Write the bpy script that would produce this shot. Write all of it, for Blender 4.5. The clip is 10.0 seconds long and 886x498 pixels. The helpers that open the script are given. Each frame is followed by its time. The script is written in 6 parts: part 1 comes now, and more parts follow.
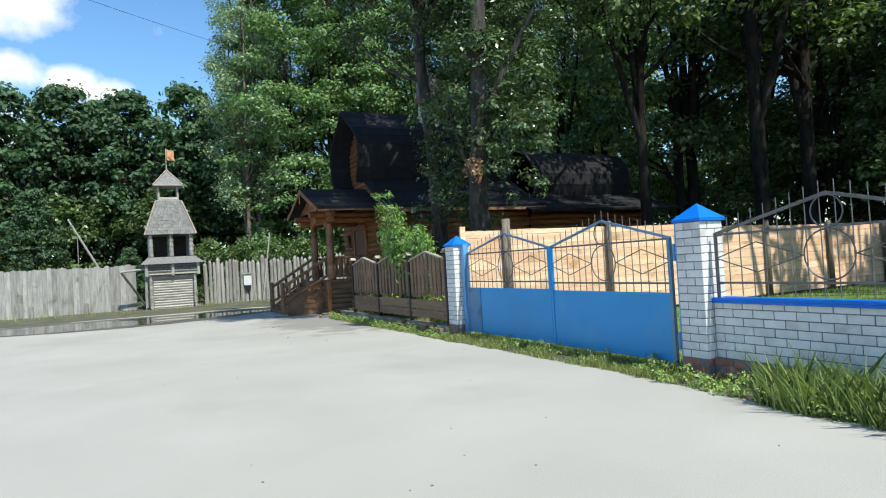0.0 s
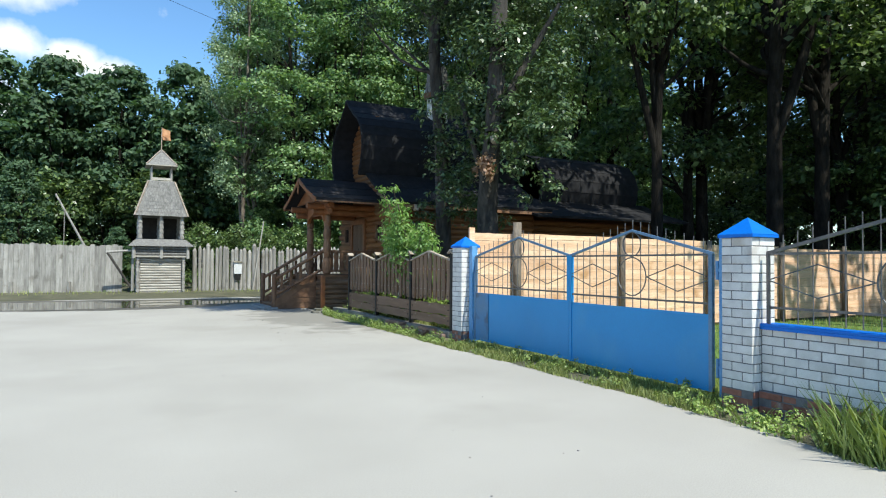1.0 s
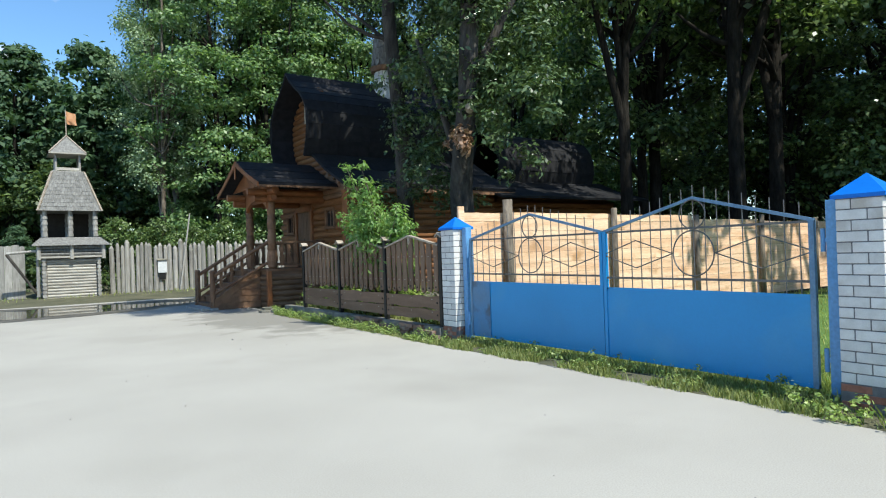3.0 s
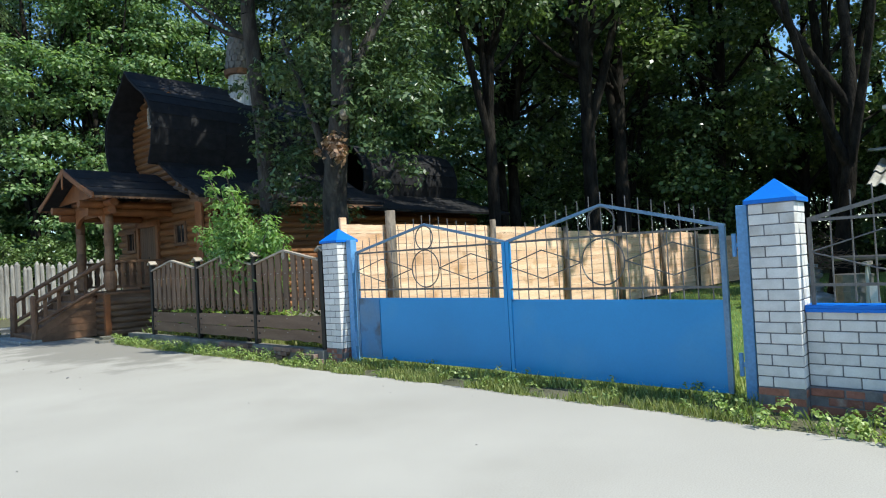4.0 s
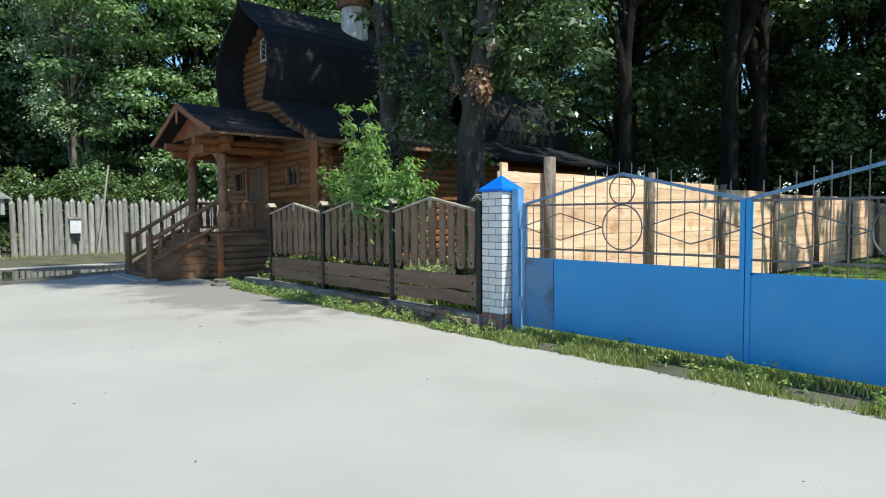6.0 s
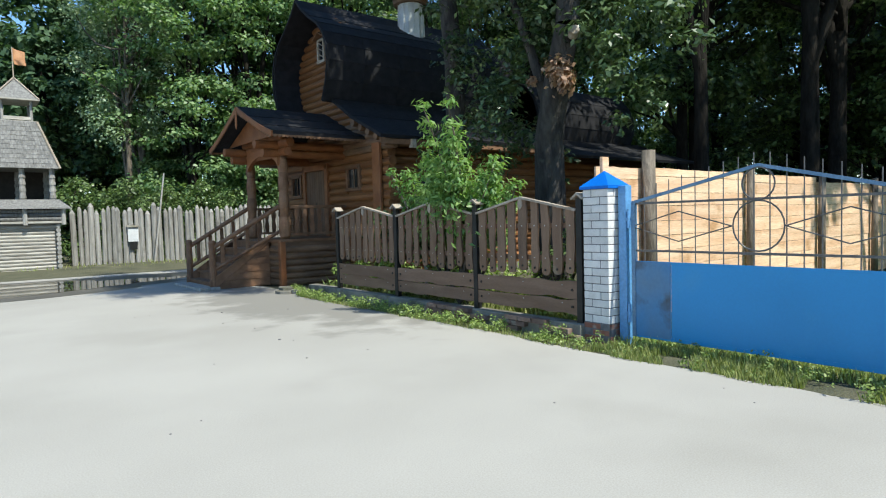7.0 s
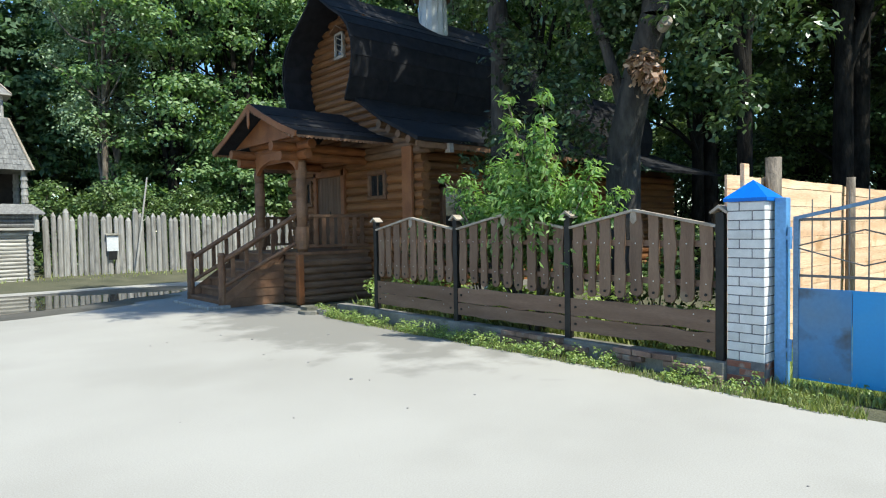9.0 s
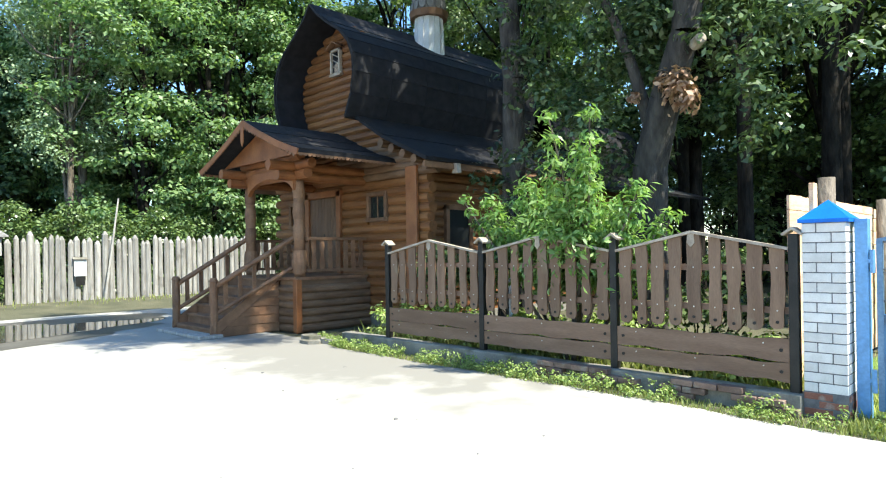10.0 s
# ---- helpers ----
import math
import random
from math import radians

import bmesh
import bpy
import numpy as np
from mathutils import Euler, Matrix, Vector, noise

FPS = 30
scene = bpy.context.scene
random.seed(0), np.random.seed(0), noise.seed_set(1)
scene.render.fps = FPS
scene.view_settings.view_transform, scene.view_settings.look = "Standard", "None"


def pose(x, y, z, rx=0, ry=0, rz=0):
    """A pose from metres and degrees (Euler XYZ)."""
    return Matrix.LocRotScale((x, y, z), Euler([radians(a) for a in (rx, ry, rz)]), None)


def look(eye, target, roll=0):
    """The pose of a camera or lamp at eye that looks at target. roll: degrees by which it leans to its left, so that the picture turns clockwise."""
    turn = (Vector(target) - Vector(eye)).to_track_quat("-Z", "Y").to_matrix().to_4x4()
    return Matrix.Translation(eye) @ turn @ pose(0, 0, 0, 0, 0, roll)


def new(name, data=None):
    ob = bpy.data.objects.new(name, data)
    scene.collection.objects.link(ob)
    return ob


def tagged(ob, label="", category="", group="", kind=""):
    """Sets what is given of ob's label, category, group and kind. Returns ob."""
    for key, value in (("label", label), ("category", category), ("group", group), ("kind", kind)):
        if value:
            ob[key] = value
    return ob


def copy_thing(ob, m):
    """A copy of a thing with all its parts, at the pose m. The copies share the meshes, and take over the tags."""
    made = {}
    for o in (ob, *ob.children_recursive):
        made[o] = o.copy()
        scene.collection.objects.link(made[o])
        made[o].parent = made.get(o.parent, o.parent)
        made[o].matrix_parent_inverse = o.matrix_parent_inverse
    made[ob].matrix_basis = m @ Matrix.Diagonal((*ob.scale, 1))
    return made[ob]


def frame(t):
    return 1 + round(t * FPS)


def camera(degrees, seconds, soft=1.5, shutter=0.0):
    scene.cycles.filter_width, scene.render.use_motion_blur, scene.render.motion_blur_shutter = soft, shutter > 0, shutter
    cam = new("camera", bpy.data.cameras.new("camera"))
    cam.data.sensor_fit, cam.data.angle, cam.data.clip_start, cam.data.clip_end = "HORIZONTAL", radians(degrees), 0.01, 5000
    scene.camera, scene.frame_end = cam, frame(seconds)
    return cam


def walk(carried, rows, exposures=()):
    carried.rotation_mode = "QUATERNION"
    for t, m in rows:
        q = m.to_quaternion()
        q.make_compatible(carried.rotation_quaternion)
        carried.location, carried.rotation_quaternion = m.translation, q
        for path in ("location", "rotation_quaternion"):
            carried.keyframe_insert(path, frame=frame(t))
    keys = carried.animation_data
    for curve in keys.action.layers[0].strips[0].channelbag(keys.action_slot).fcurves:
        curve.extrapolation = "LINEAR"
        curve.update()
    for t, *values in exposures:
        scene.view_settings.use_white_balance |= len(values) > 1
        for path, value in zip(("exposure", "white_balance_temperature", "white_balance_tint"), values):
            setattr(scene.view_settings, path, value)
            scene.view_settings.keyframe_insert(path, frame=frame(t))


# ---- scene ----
cam = camera(70.8, 10.0, soft=1.1)
EXPO = 0.56
KELVIN, TINT = 6400, 3
PATH = [
    (0, (0.184, 0.558, 1.565), (1.084, 2.344, 1.609), -3.4),
    (0.2, (0.203, 0.718, 1.564), (1.052, 2.527, 1.644), -2.6),
    (0.5, (0.239, 0.964, 1.563), (1.057, 2.788, 1.612), -3.3),
    (0.8, (0.248, 1.253, 1.56), (1.159, 3.031, 1.657), -0.3),
    (1, (0.262, 1.434, 1.571), (1.186, 3.207, 1.619), 0.4),
    (1.2, (0.274, 1.63, 1.576), (1.246, 3.377, 1.622), -0.3),
    (1.5, (0.281, 1.952, 1.595), (1.261, 3.693, 1.671), -1.8),
    (1.7, (0.267, 2.166, 1.584), (1.212, 3.928, 1.652), -1.6),
    (2, (0.23, 2.496, 1.572), (1.289, 4.189, 1.681), -2.2),
    (2.2, (0.21, 2.713, 1.566), (1.345, 4.359, 1.59), -1.4),
    (3.3, (0.141, 3.871, 1.524), (1.273, 5.52, 1.522), -2.1),
    (3.5, (0.137, 4.062, 1.526), (1.378, 5.63, 1.468), -1.7),
    (3.7, (0.146, 4.235, 1.535), (1.495, 5.711, 1.52), -1.6),
    (4, (0.167, 4.495, 1.518), (1.655, 5.831, 1.557), -3.1),
    (4.2, (0.187, 4.681, 1.54), (1.698, 5.992, 1.52), -3.2),
    (4.5, (0.212, 4.959, 1.558), (1.806, 6.168, 1.533), -3.6),
    (4.8, (0.203, 5.27, 1.574), (1.816, 6.447, 1.457), -3.5),
    (5, (0.203, 5.468, 1.598), (1.784, 6.688, 1.488), -3.2),
    (5.2, (0.202, 5.681, 1.586), (1.759, 6.935, 1.532), -3),
    (5.5, (0.202, 5.996, 1.582), (1.697, 7.326, 1.561), -2.7),
    (5.7, (0.191, 6.202, 1.566), (1.608, 7.612, 1.503), -1.6),
    (6, (0.162, 6.51, 1.572), (1.488, 8.003, 1.467), -0.4),
    (6.2, (0.145, 6.715, 1.576), (1.463, 8.209, 1.391), -0.7),
    (7.3, (0.018, 7.835, 1.591), (1.237, 9.419, 1.515), -1.5),
    (7.5, (-0.003, 8.053, 1.589), (1.246, 9.609, 1.458), -1.1),
    (7.8, (-0.026, 8.372, 1.589), (1.238, 9.919, 1.492), -0.8),
    (8, (-0.047, 8.594, 1.577), (1.223, 10.136, 1.479), -2.9),
    (8.2, (-0.087, 8.812, 1.609), (1.197, 10.342, 1.505), -2),
    (8.5, (-0.149, 9.134, 1.636), (1.139, 10.662, 1.566), -1.6),
    (8.8, (-0.247, 9.437, 1.662), (1.048, 10.955, 1.528), -1.4),
    (9, (-0.31, 9.652, 1.683), (1.011, 11.152, 1.613), -0.9),
    (9.2, (-0.366, 9.871, 1.689), (0.977, 11.353, 1.705), -1.6),
    (9.5, (-0.446, 10.186, 1.692), (0.876, 11.686, 1.724), -1),
    (9.8, (-0.526, 10.508, 1.678), (0.824, 11.984, 1.735), -1.4),
    (10, (-0.589, 10.735, 1.685), (0.821, 12.153, 1.69), -0.9),
]
walk(cam, [(t, look(eye, target, roll)) for t, eye, target, roll in PATH],
     [(0, EXPO, KELVIN, TINT), (7.5, EXPO, KELVIN, TINT), (8.5, EXPO - 0.02, KELVIN, TINT), (8.7, EXPO + 0.38, KELVIN, TINT), (8.8, EXPO + 0.40, KELVIN, TINT), (9.0, EXPO + 0.17, KELVIN, TINT), (9.15, EXPO + 0.25, KELVIN, TINT), (9.3, EXPO + 0.68, KELVIN, TINT), (9.6, EXPO + 0.92, KELVIN + 250, TINT), (10, EXPO + 0.90, KELVIN + 250, TINT)])

# ---- light ----
SUN_TO = Vector((0.09, -0.55, 0.825)).normalized()
world = bpy.data.worlds.new("sky")
scene.world = world
world.use_nodes = True
wn, wl = world.node_tree.nodes, world.node_tree.links
wn.clear()
sky = wn.new("ShaderNodeTexSky")
sky.sky_type, sky.sun_disc = "NISHITA", False
sky.sun_elevation = math.asin(SUN_TO.z)
sky.sun_rotation = math.atan2(SUN_TO.x, SUN_TO.y)
sky.air_density, sky.dust_density, sky.ozone_density = 1.0, 0.1, 3.5
wco = wn.new("ShaderNodeTexCoord")
wsep = wn.new("ShaderNodeSeparateXYZ")
wl.new(wco.outputs["Generated"], wsep.inputs[0])
# a few fair-weather clouds: soft patches of the sky, frayed by noise
CLOUDS = (((-0.13, 0.93, 0.356), 0.11), ((-0.20, 0.91, 0.365), 0.10), ((-0.12, 0.950, 0.283), 0.062), ((-0.06, 0.957, 0.274), 0.062), ((-0.015, 0.964, 0.262), 0.05), ((-0.15, 0.966, 0.205), 0.075),
          ((-0.55, 0.78, 0.30), 0.20), ((-0.80, 0.30, 0.45), 0.25), ((0.30, -0.80, 0.42), 0.25), ((-0.45, -0.55, 0.65), 0.27), ((0.75, 0.35, 0.55), 0.18))
cover = None
for centre, size in CLOUDS:
    sub = wn.new("ShaderNodeVectorMath")
    sub.operation = "SUBTRACT"
    wl.new(wco.outputs["Generated"], sub.inputs[0])
    sub.inputs[1].default_value = centre
    flat = wn.new("ShaderNodeVectorMath")
    flat.operation = "MULTIPLY"
    wl.new(sub.outputs[0], flat.inputs[0])
    flat.inputs[1].default_value = (1.0, 1.0, 1.75)
    far = wn.new("ShaderNodeVectorMath")
    far.operation = "LENGTH"
    wl.new(flat.outputs[0], far.inputs[0])
    near = wn.new("ShaderNodeMapRange")
    near.inputs["From Min"].default_value, near.inputs["From Max"].default_value = size, 0.0
    near.inputs["To Max"].default_value = 0.62
    wl.new(far.outputs["Value"], near.inputs["Value"])
    if cover is None:
        cover = near.outputs[0]
    else:
        both = wn.new("ShaderNodeMath")
        both.operation = "MAXIMUM"
        wl.new(cover, both.inputs[0])
        wl.new(near.outputs[0], both.inputs[1])
        cover = both.outputs[0]
wnoise = wn.new("ShaderNodeTexNoise")
wnoise.inputs["Scale"].default_value, wnoise.inputs["Detail"].default_value = 15.0, 9.0
wnoise.inputs["Roughness"].default_value = 0.55
wl.new(wco.outputs["Generated"], wnoise.inputs["Vector"])
fray = wn.new("ShaderNodeMath")
fray.operation = "MULTIPLY_ADD"
wl.new(wnoise.outputs["Fac"], fray.inputs[0])
fray.inputs[1].default_value = 0.95
wl.new(cover, fray.inputs[2])
wramp = wn.new("ShaderNodeValToRGB")
wramp.color_ramp.elements[0].position, wramp.color_ramp.elements[1].position = 0.64, 1.04
wl.new(fray.outputs[0], wramp.inputs[0])
wmix = wn.new("ShaderNodeMix")
wmix.data_type = "RGBA"
wl.new(wramp.outputs["Color"], wmix.inputs["Factor"])
rich = wn.new("ShaderNodeHueSaturation")
rich.inputs["Saturation"].default_value = 1.12
rich.inputs["Value"].default_value = 1.22
wl.new(sky.outputs[0], rich.inputs["Color"])
wl.new(rich.outputs[0], wmix.inputs["A"])
wmix.inputs["B"].default_value = (7.2, 7.0, 6.6, 1)
wbg = wn.new("ShaderNodeBackground")
wbg.inputs["Strength"].default_value = 0.125
wl.new(wmix.outputs["Result"], wbg.inputs["Color"])
wout = wn.new("ShaderNodeOutputWorld")
wl.new(wbg.outputs[0], wout.inputs["Surface"])

sun_data = bpy.data.lights.new("sun", "SUN")
sun_data.energy, sun_data.angle, sun_data.color = 4.6, radians(0.55), (1.0, 0.955, 0.87)
sun = new("sun", sun_data)
sun.matrix_world = look((0, 0, 60), Vector((0, 0, 60)) - SUN_TO)


# ---- materials ----
def mat(name, a, b, scale=4.0, rough=0.8, bump=0.2, fine=60.0, metal=0.0, vary=0.0, island=0.0,
        stretch=(1, 1, 1), lo=0.35, hi=0.65, stain=None, stain_scale=0.7, stain_at=0.6, spec=0.5, depth=0.01, world_space=False, grain=0.14):
    """A rough surface: two colours mixed by coarse noise, fine grain in tone and relief, an optional stain, a tone of its own per piece."""
    m = bpy.data.materials.new(name)
    m.use_nodes = True
    n, l = m.node_tree.nodes, m.node_tree.links
    bsdf = n["Principled BSDF"]
    bsdf.inputs["Roughness"].default_value = rough
    bsdf.inputs["Metallic"].default_value = metal
    bsdf.inputs["Specular IOR Level"].default_value = spec
    if world_space:
        geo = n.new("ShaderNodeNewGeometry")
        vec = geo.outputs["Position"]
    else:
        co = n.new("ShaderNodeTexCoord")
        vec = co.outputs["Object"]
    info = n.new("ShaderNodeObjectInfo")
    if not world_space:
        mul = n.new("ShaderNodeMath")
        mul.operation = "MULTIPLY"
        mul.inputs[1].default_value = 41.0
        l.new(info.outputs["Random"], mul.inputs[0])
        add = n.new("ShaderNodeVectorMath")
        l.new(vec, add.inputs[0])
        l.new(mul.outputs[0], add.inputs[1])
        vec = add.outputs[0]
    mp = n.new("ShaderNodeMapping")
    mp.inputs["Scale"].default_value = stretch
    l.new(vec, mp.inputs[0])
    n1 = n.new("ShaderNodeTexNoise")
    n1.inputs["Scale"].default_value, n1.inputs["Detail"].default_value = scale, 5.0
    l.new(mp.outputs[0], n1.inputs["Vector"])
    r1 = n.new("ShaderNodeValToRGB")
    r1.color_ramp.elements[0].position, r1.color_ramp.elements[1].position = lo, hi
    r1.color_ramp.elements[0].color, r1.color_ramp.elements[1].color = (*a, 1), (*b, 1)
    l.new(n1.outputs["Fac"], r1.inputs[0])
    n2 = n.new("ShaderNodeTexNoise")
    n2.inputs["Scale"].default_value, n2.inputs["Detail"].default_value = fine, 4.0
    l.new(mp.outputs[0], n2.inputs["Vector"])
    out = r1.outputs["Color"]
    if stain:
        n3 = n.new("ShaderNodeTexNoise")
        n3.inputs["Scale"].default_value, n3.inputs["Detail"].default_value = stain_scale, 7.0
        l.new(vec, n3.inputs["Vector"])
        r3 = n.new("ShaderNodeValToRGB")
        r3.color_ramp.elements[0].position, r3.color_ramp.elements[1].position = stain_at, stain_at + 0.14
        l.new(n3.outputs["Fac"], r3.inputs[0])
        mx = n.new("ShaderNodeMix")
        mx.data_type = "RGBA"
        l.new(r3.outputs["Color"], mx.inputs["Factor"])
        l.new(out, mx.inputs["A"])
        mx.inputs["B"].default_value = (*stain, 1)
        out = mx.outputs["Result"]
    hsv = n.new("ShaderNodeHueSaturation")
    l.new(out, hsv.inputs["Color"])
    tone = n.new("ShaderNodeMapRange")
    tone.inputs["From Min"].default_value, tone.inputs["From Max"].default_value = 0.3, 0.7
    tone.inputs["To Min"].default_value, tone.inputs["To Max"].default_value = 1 - grain, 1 + grain
    l.new(n2.outputs["Fac"], tone.inputs["Value"])
    val = tone.outputs[0]
    if vary or island:
        rnd = n.new("ShaderNodeMapRange")
        span = vary or island
        rnd.inputs["To Min"].default_value, rnd.inputs["To Max"].default_value = 1 - span, 1 + span
        if island:
            g2 = n.new("ShaderNodeNewGeometry")
            l.new(g2.outputs["Random Per Island"], rnd.inputs["Value"])
        else:
            l.new(info.outputs["Random"], rnd.inputs["Value"])
        m2 = n.new("ShaderNodeMath")
        m2.operation = "MULTIPLY"
        l.new(val, m2.inputs[0])
        l.new(rnd.outputs[0], m2.inputs[1])
        val = m2.outputs[0]
    l.new(val, hsv.inputs["Value"])
    l.new(hsv.outputs[0], bsdf.inputs["Base Color"])
    if bump:
        bp = n.new("ShaderNodeBump")
        bp.inputs["Strength"].default_value, bp.inputs["Distance"].default_value = bump, depth
        l.new(n2.outputs["Fac"], bp.inputs["Height"])
        l.new(bp.outputs[0], bsdf.inputs["Normal"])
    return m


def leaf_mat(name, a, b, glow=0.35, rough=0.45):
    """Leaves: each leaf its own tone between two greens, glossy on top, light shining through."""
    m = bpy.data.materials.new(name)
    m.use_nodes = True
    n, l = m.node_tree.nodes, m.node_tree.links
    bsdf, out = n["Principled BSDF"], n["Material Output"]
    geo = n.new("ShaderNodeNewGeometry")
    info = n.new("ShaderNodeObjectInfo")
    ramp = n.new("ShaderNodeValToRGB")
    ramp.color_ramp.elements[0].color, ramp.color_ramp.elements[1].color = (*a, 1), (*b, 1)
    l.new(geo.outputs["Random Per Island"], ramp.inputs[0])
    hsv = n.new("ShaderNodeHueSaturation")
    tone = n.new("ShaderNodeMapRange")
    tone.inputs["To Min"].default_value, tone.inputs["To Max"].default_value = 0.8, 1.2
    l.new(info.outputs["Random"], tone.inputs["Value"])
    l.new(tone.outputs[0], hsv.inputs["Value"])
    l.new(ramp.outputs[0], hsv.inputs["Color"])
    l.new(hsv.outputs[0], bsdf.inputs["Base Color"])
    bsdf.inputs["Roughness"].default_value = rough
    tr = n.new("ShaderNodeBsdfTranslucent")
    warm = n.new("ShaderNodeMix")
    warm.data_type, warm.blend_type = "RGBA", "MULTIPLY"
    warm.inputs["Factor"].default_value = 1.0
    warm.inputs["B"].default_value = (1.0, 1.08, 0.55, 1)
    l.new(hsv.outputs[0], warm.inputs["A"])
    l.new(warm.outputs["Result"], tr.inputs["Color"])
    mix = n.new("ShaderNodeMixShader")
    mix.inputs[0].default_value = glow
    l.new(bsdf.outputs[0], mix.inputs[1])
    l.new(tr.outputs[0], mix.inputs[2])
    l.new(mix.outputs[0], out.inputs["Surface"])
    return m


def glass_mat(name, tint):
    m = bpy.data.materials.new(name)
    m.use_nodes = True
    b = m.node_tree.nodes["Principled BSDF"]
    b.inputs["Base Color"].default_value = (*tint, 1)
    b.inputs["Roughness"].default_value = 0.05
    return m


M = {}
M["asphalt"] = mat("worn pale concrete", (0.326, 0.307, 0.274), (0.366, 0.346, 0.311), 0.4, 0.92, 0.06, 90, stain=(0.308, 0.290, 0.257), stain_scale=0.33, stain_at=0.54, depth=0.004, world_space=True, grain=0.11)
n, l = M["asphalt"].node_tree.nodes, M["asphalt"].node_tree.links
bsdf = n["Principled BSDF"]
plain_tone = bsdf.inputs["Base Color"].links[0].from_socket
# darker patch towards the house: dirt and tree shade painted together into the colour
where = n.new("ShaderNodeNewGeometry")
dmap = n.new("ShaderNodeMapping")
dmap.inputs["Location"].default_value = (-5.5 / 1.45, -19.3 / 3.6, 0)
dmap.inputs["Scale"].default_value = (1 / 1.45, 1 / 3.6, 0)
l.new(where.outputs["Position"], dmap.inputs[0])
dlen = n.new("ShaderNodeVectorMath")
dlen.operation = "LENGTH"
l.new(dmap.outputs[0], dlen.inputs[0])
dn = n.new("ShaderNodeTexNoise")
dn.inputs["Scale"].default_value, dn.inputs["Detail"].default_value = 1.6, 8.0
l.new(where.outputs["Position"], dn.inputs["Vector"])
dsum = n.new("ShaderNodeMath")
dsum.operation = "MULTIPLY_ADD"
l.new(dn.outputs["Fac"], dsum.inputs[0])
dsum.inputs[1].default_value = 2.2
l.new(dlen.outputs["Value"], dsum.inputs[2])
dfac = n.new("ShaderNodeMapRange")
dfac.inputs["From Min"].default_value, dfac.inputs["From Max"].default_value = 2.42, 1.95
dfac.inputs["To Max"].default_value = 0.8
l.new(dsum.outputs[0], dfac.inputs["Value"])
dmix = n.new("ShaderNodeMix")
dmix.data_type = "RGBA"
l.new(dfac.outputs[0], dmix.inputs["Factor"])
l.new(plain_tone, dmix.inputs["A"])
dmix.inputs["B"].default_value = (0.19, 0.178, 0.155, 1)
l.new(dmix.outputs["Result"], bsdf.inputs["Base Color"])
M["soil"] = mat("grassy soil", (0.065, 0.066, 0.036), (0.108, 0.103, 0.06), 1.2, 0.95, 0.8, 30, stain=(0.09, 0.078, 0.052), stain_scale=0.5, stain_at=0.58, depth=0.04, world_space=True)
M["lawn"] = mat("mown lawn", (0.065, 0.135, 0.022), (0.115, 0.20, 0.038), 1.5, 0.95, 0.8, 40, depth=0.04, world_space=True)
M["white_brick"] = mat("white sand-lime brick", (0.585, 0.565, 0.54), (0.67, 0.65, 0.625), 9, 0.85, 0.3, 90, vary=0.09, stain=(0.44, 0.40, 0.355), stain_scale=2.2, stain_at=0.6, depth=0.003, grain=0.06)
M["dull_brick"] = mat("dirty worn brick", (0.14, 0.085, 0.062), (0.23, 0.15, 0.115), 8, 0.92, 0.5, 80, vary=0.2, stain=(0.26, 0.23, 0.19), stain_scale=5, stain_at=0.56, depth=0.005)
M["mortar"] = mat("grey mortar", (0.115, 0.11, 0.115), (0.175, 0.168, 0.17), 12, 0.95, 0.5, 120, depth=0.004)
M["red_brick"] = mat("red clay brick", (0.22, 0.085, 0.055), (0.31, 0.13, 0.09), 8, 0.9, 0.5, 80, vary=0.2, stain=(0.36, 0.31, 0.27), stain_scale=6, stain_at=0.58, depth=0.005)
M["blue_cap"] = mat("bright blue enamelled sheet", (0.004, 0.125, 0.52), (0.006, 0.15, 0.58), 3, 0.45, 0.05, 30, spec=0.3, grain=0.05)
M["blue_gate"] = mat("blue gate paint", (0.013, 0.238, 0.545), (0.017, 0.265, 0.60), 0.8, 0.38, 0.015, 40, stain=(0.035, 0.27, 0.56), stain_scale=1.1, stain_at=0.56, grain=0.03)
M["blue_old"] = mat("weathered blue paint", (0.11, 0.205, 0.32), (0.06, 0.21, 0.43), 1.6, 0.55, 0.1, 25, stain=(0.055, 0.055, 0.055), stain_scale=2.2, stain_at=0.54, grain=0.05)
M["blue_post"] = mat("pale blue post paint", (0.10, 0.27, 0.52), (0.13, 0.31, 0.57), 2, 0.4, 0.08, 30)
M["iron"] = mat("grey painted iron rod", (0.095, 0.092, 0.095), (0.155, 0.143, 0.135), 10, 0.5, 0.1, 60, metal=0.3)
M["fresh_board"] = mat("fresh sawn pine", (0.67, 0.40, 0.24), (0.83, 0.57, 0.385), 2.6, 0.8, 0.3, 34, vary=0.11, stretch=(0.2, 3, 3), stain=(0.50, 0.27, 0.13), stain_scale=1.9, stain_at=0.58, grain=0.2)
M["bark"] = mat("rough bark", (0.07, 0.055, 0.042), (0.19, 0.155, 0.12), 6, 0.95, 1.0, 26, stretch=(1, 1, 0.35), depth=0.03)
M["old_bark"] = mat("grey-brown cracked bark", (0.020, 0.017, 0.015), (0.066, 0.058, 0.05), 7, 0.95, 1.0, 24, stretch=(1, 1, 0.3), depth=0.03, stain=(0.12, 0.12, 0.105), stain_scale=1.8, stain_at=0.66)
M["iron_blue"] = mat("blue-grey painted angle iron", (0.10, 0.19, 0.31), (0.15, 0.25, 0.37), 5, 0.45, 0.1, 40, metal=0.2)
# bark taken down to near black, the forest's shade included in the colour
M["dark_bark"] = mat("near-black bark with forest shade in its colour", (0.010, 0.0085, 0.007), (0.028, 0.024, 0.02), 5, 0.95, 1.0, 20, spec=0.1, stretch=(1, 1, 0.3), depth=0.04)
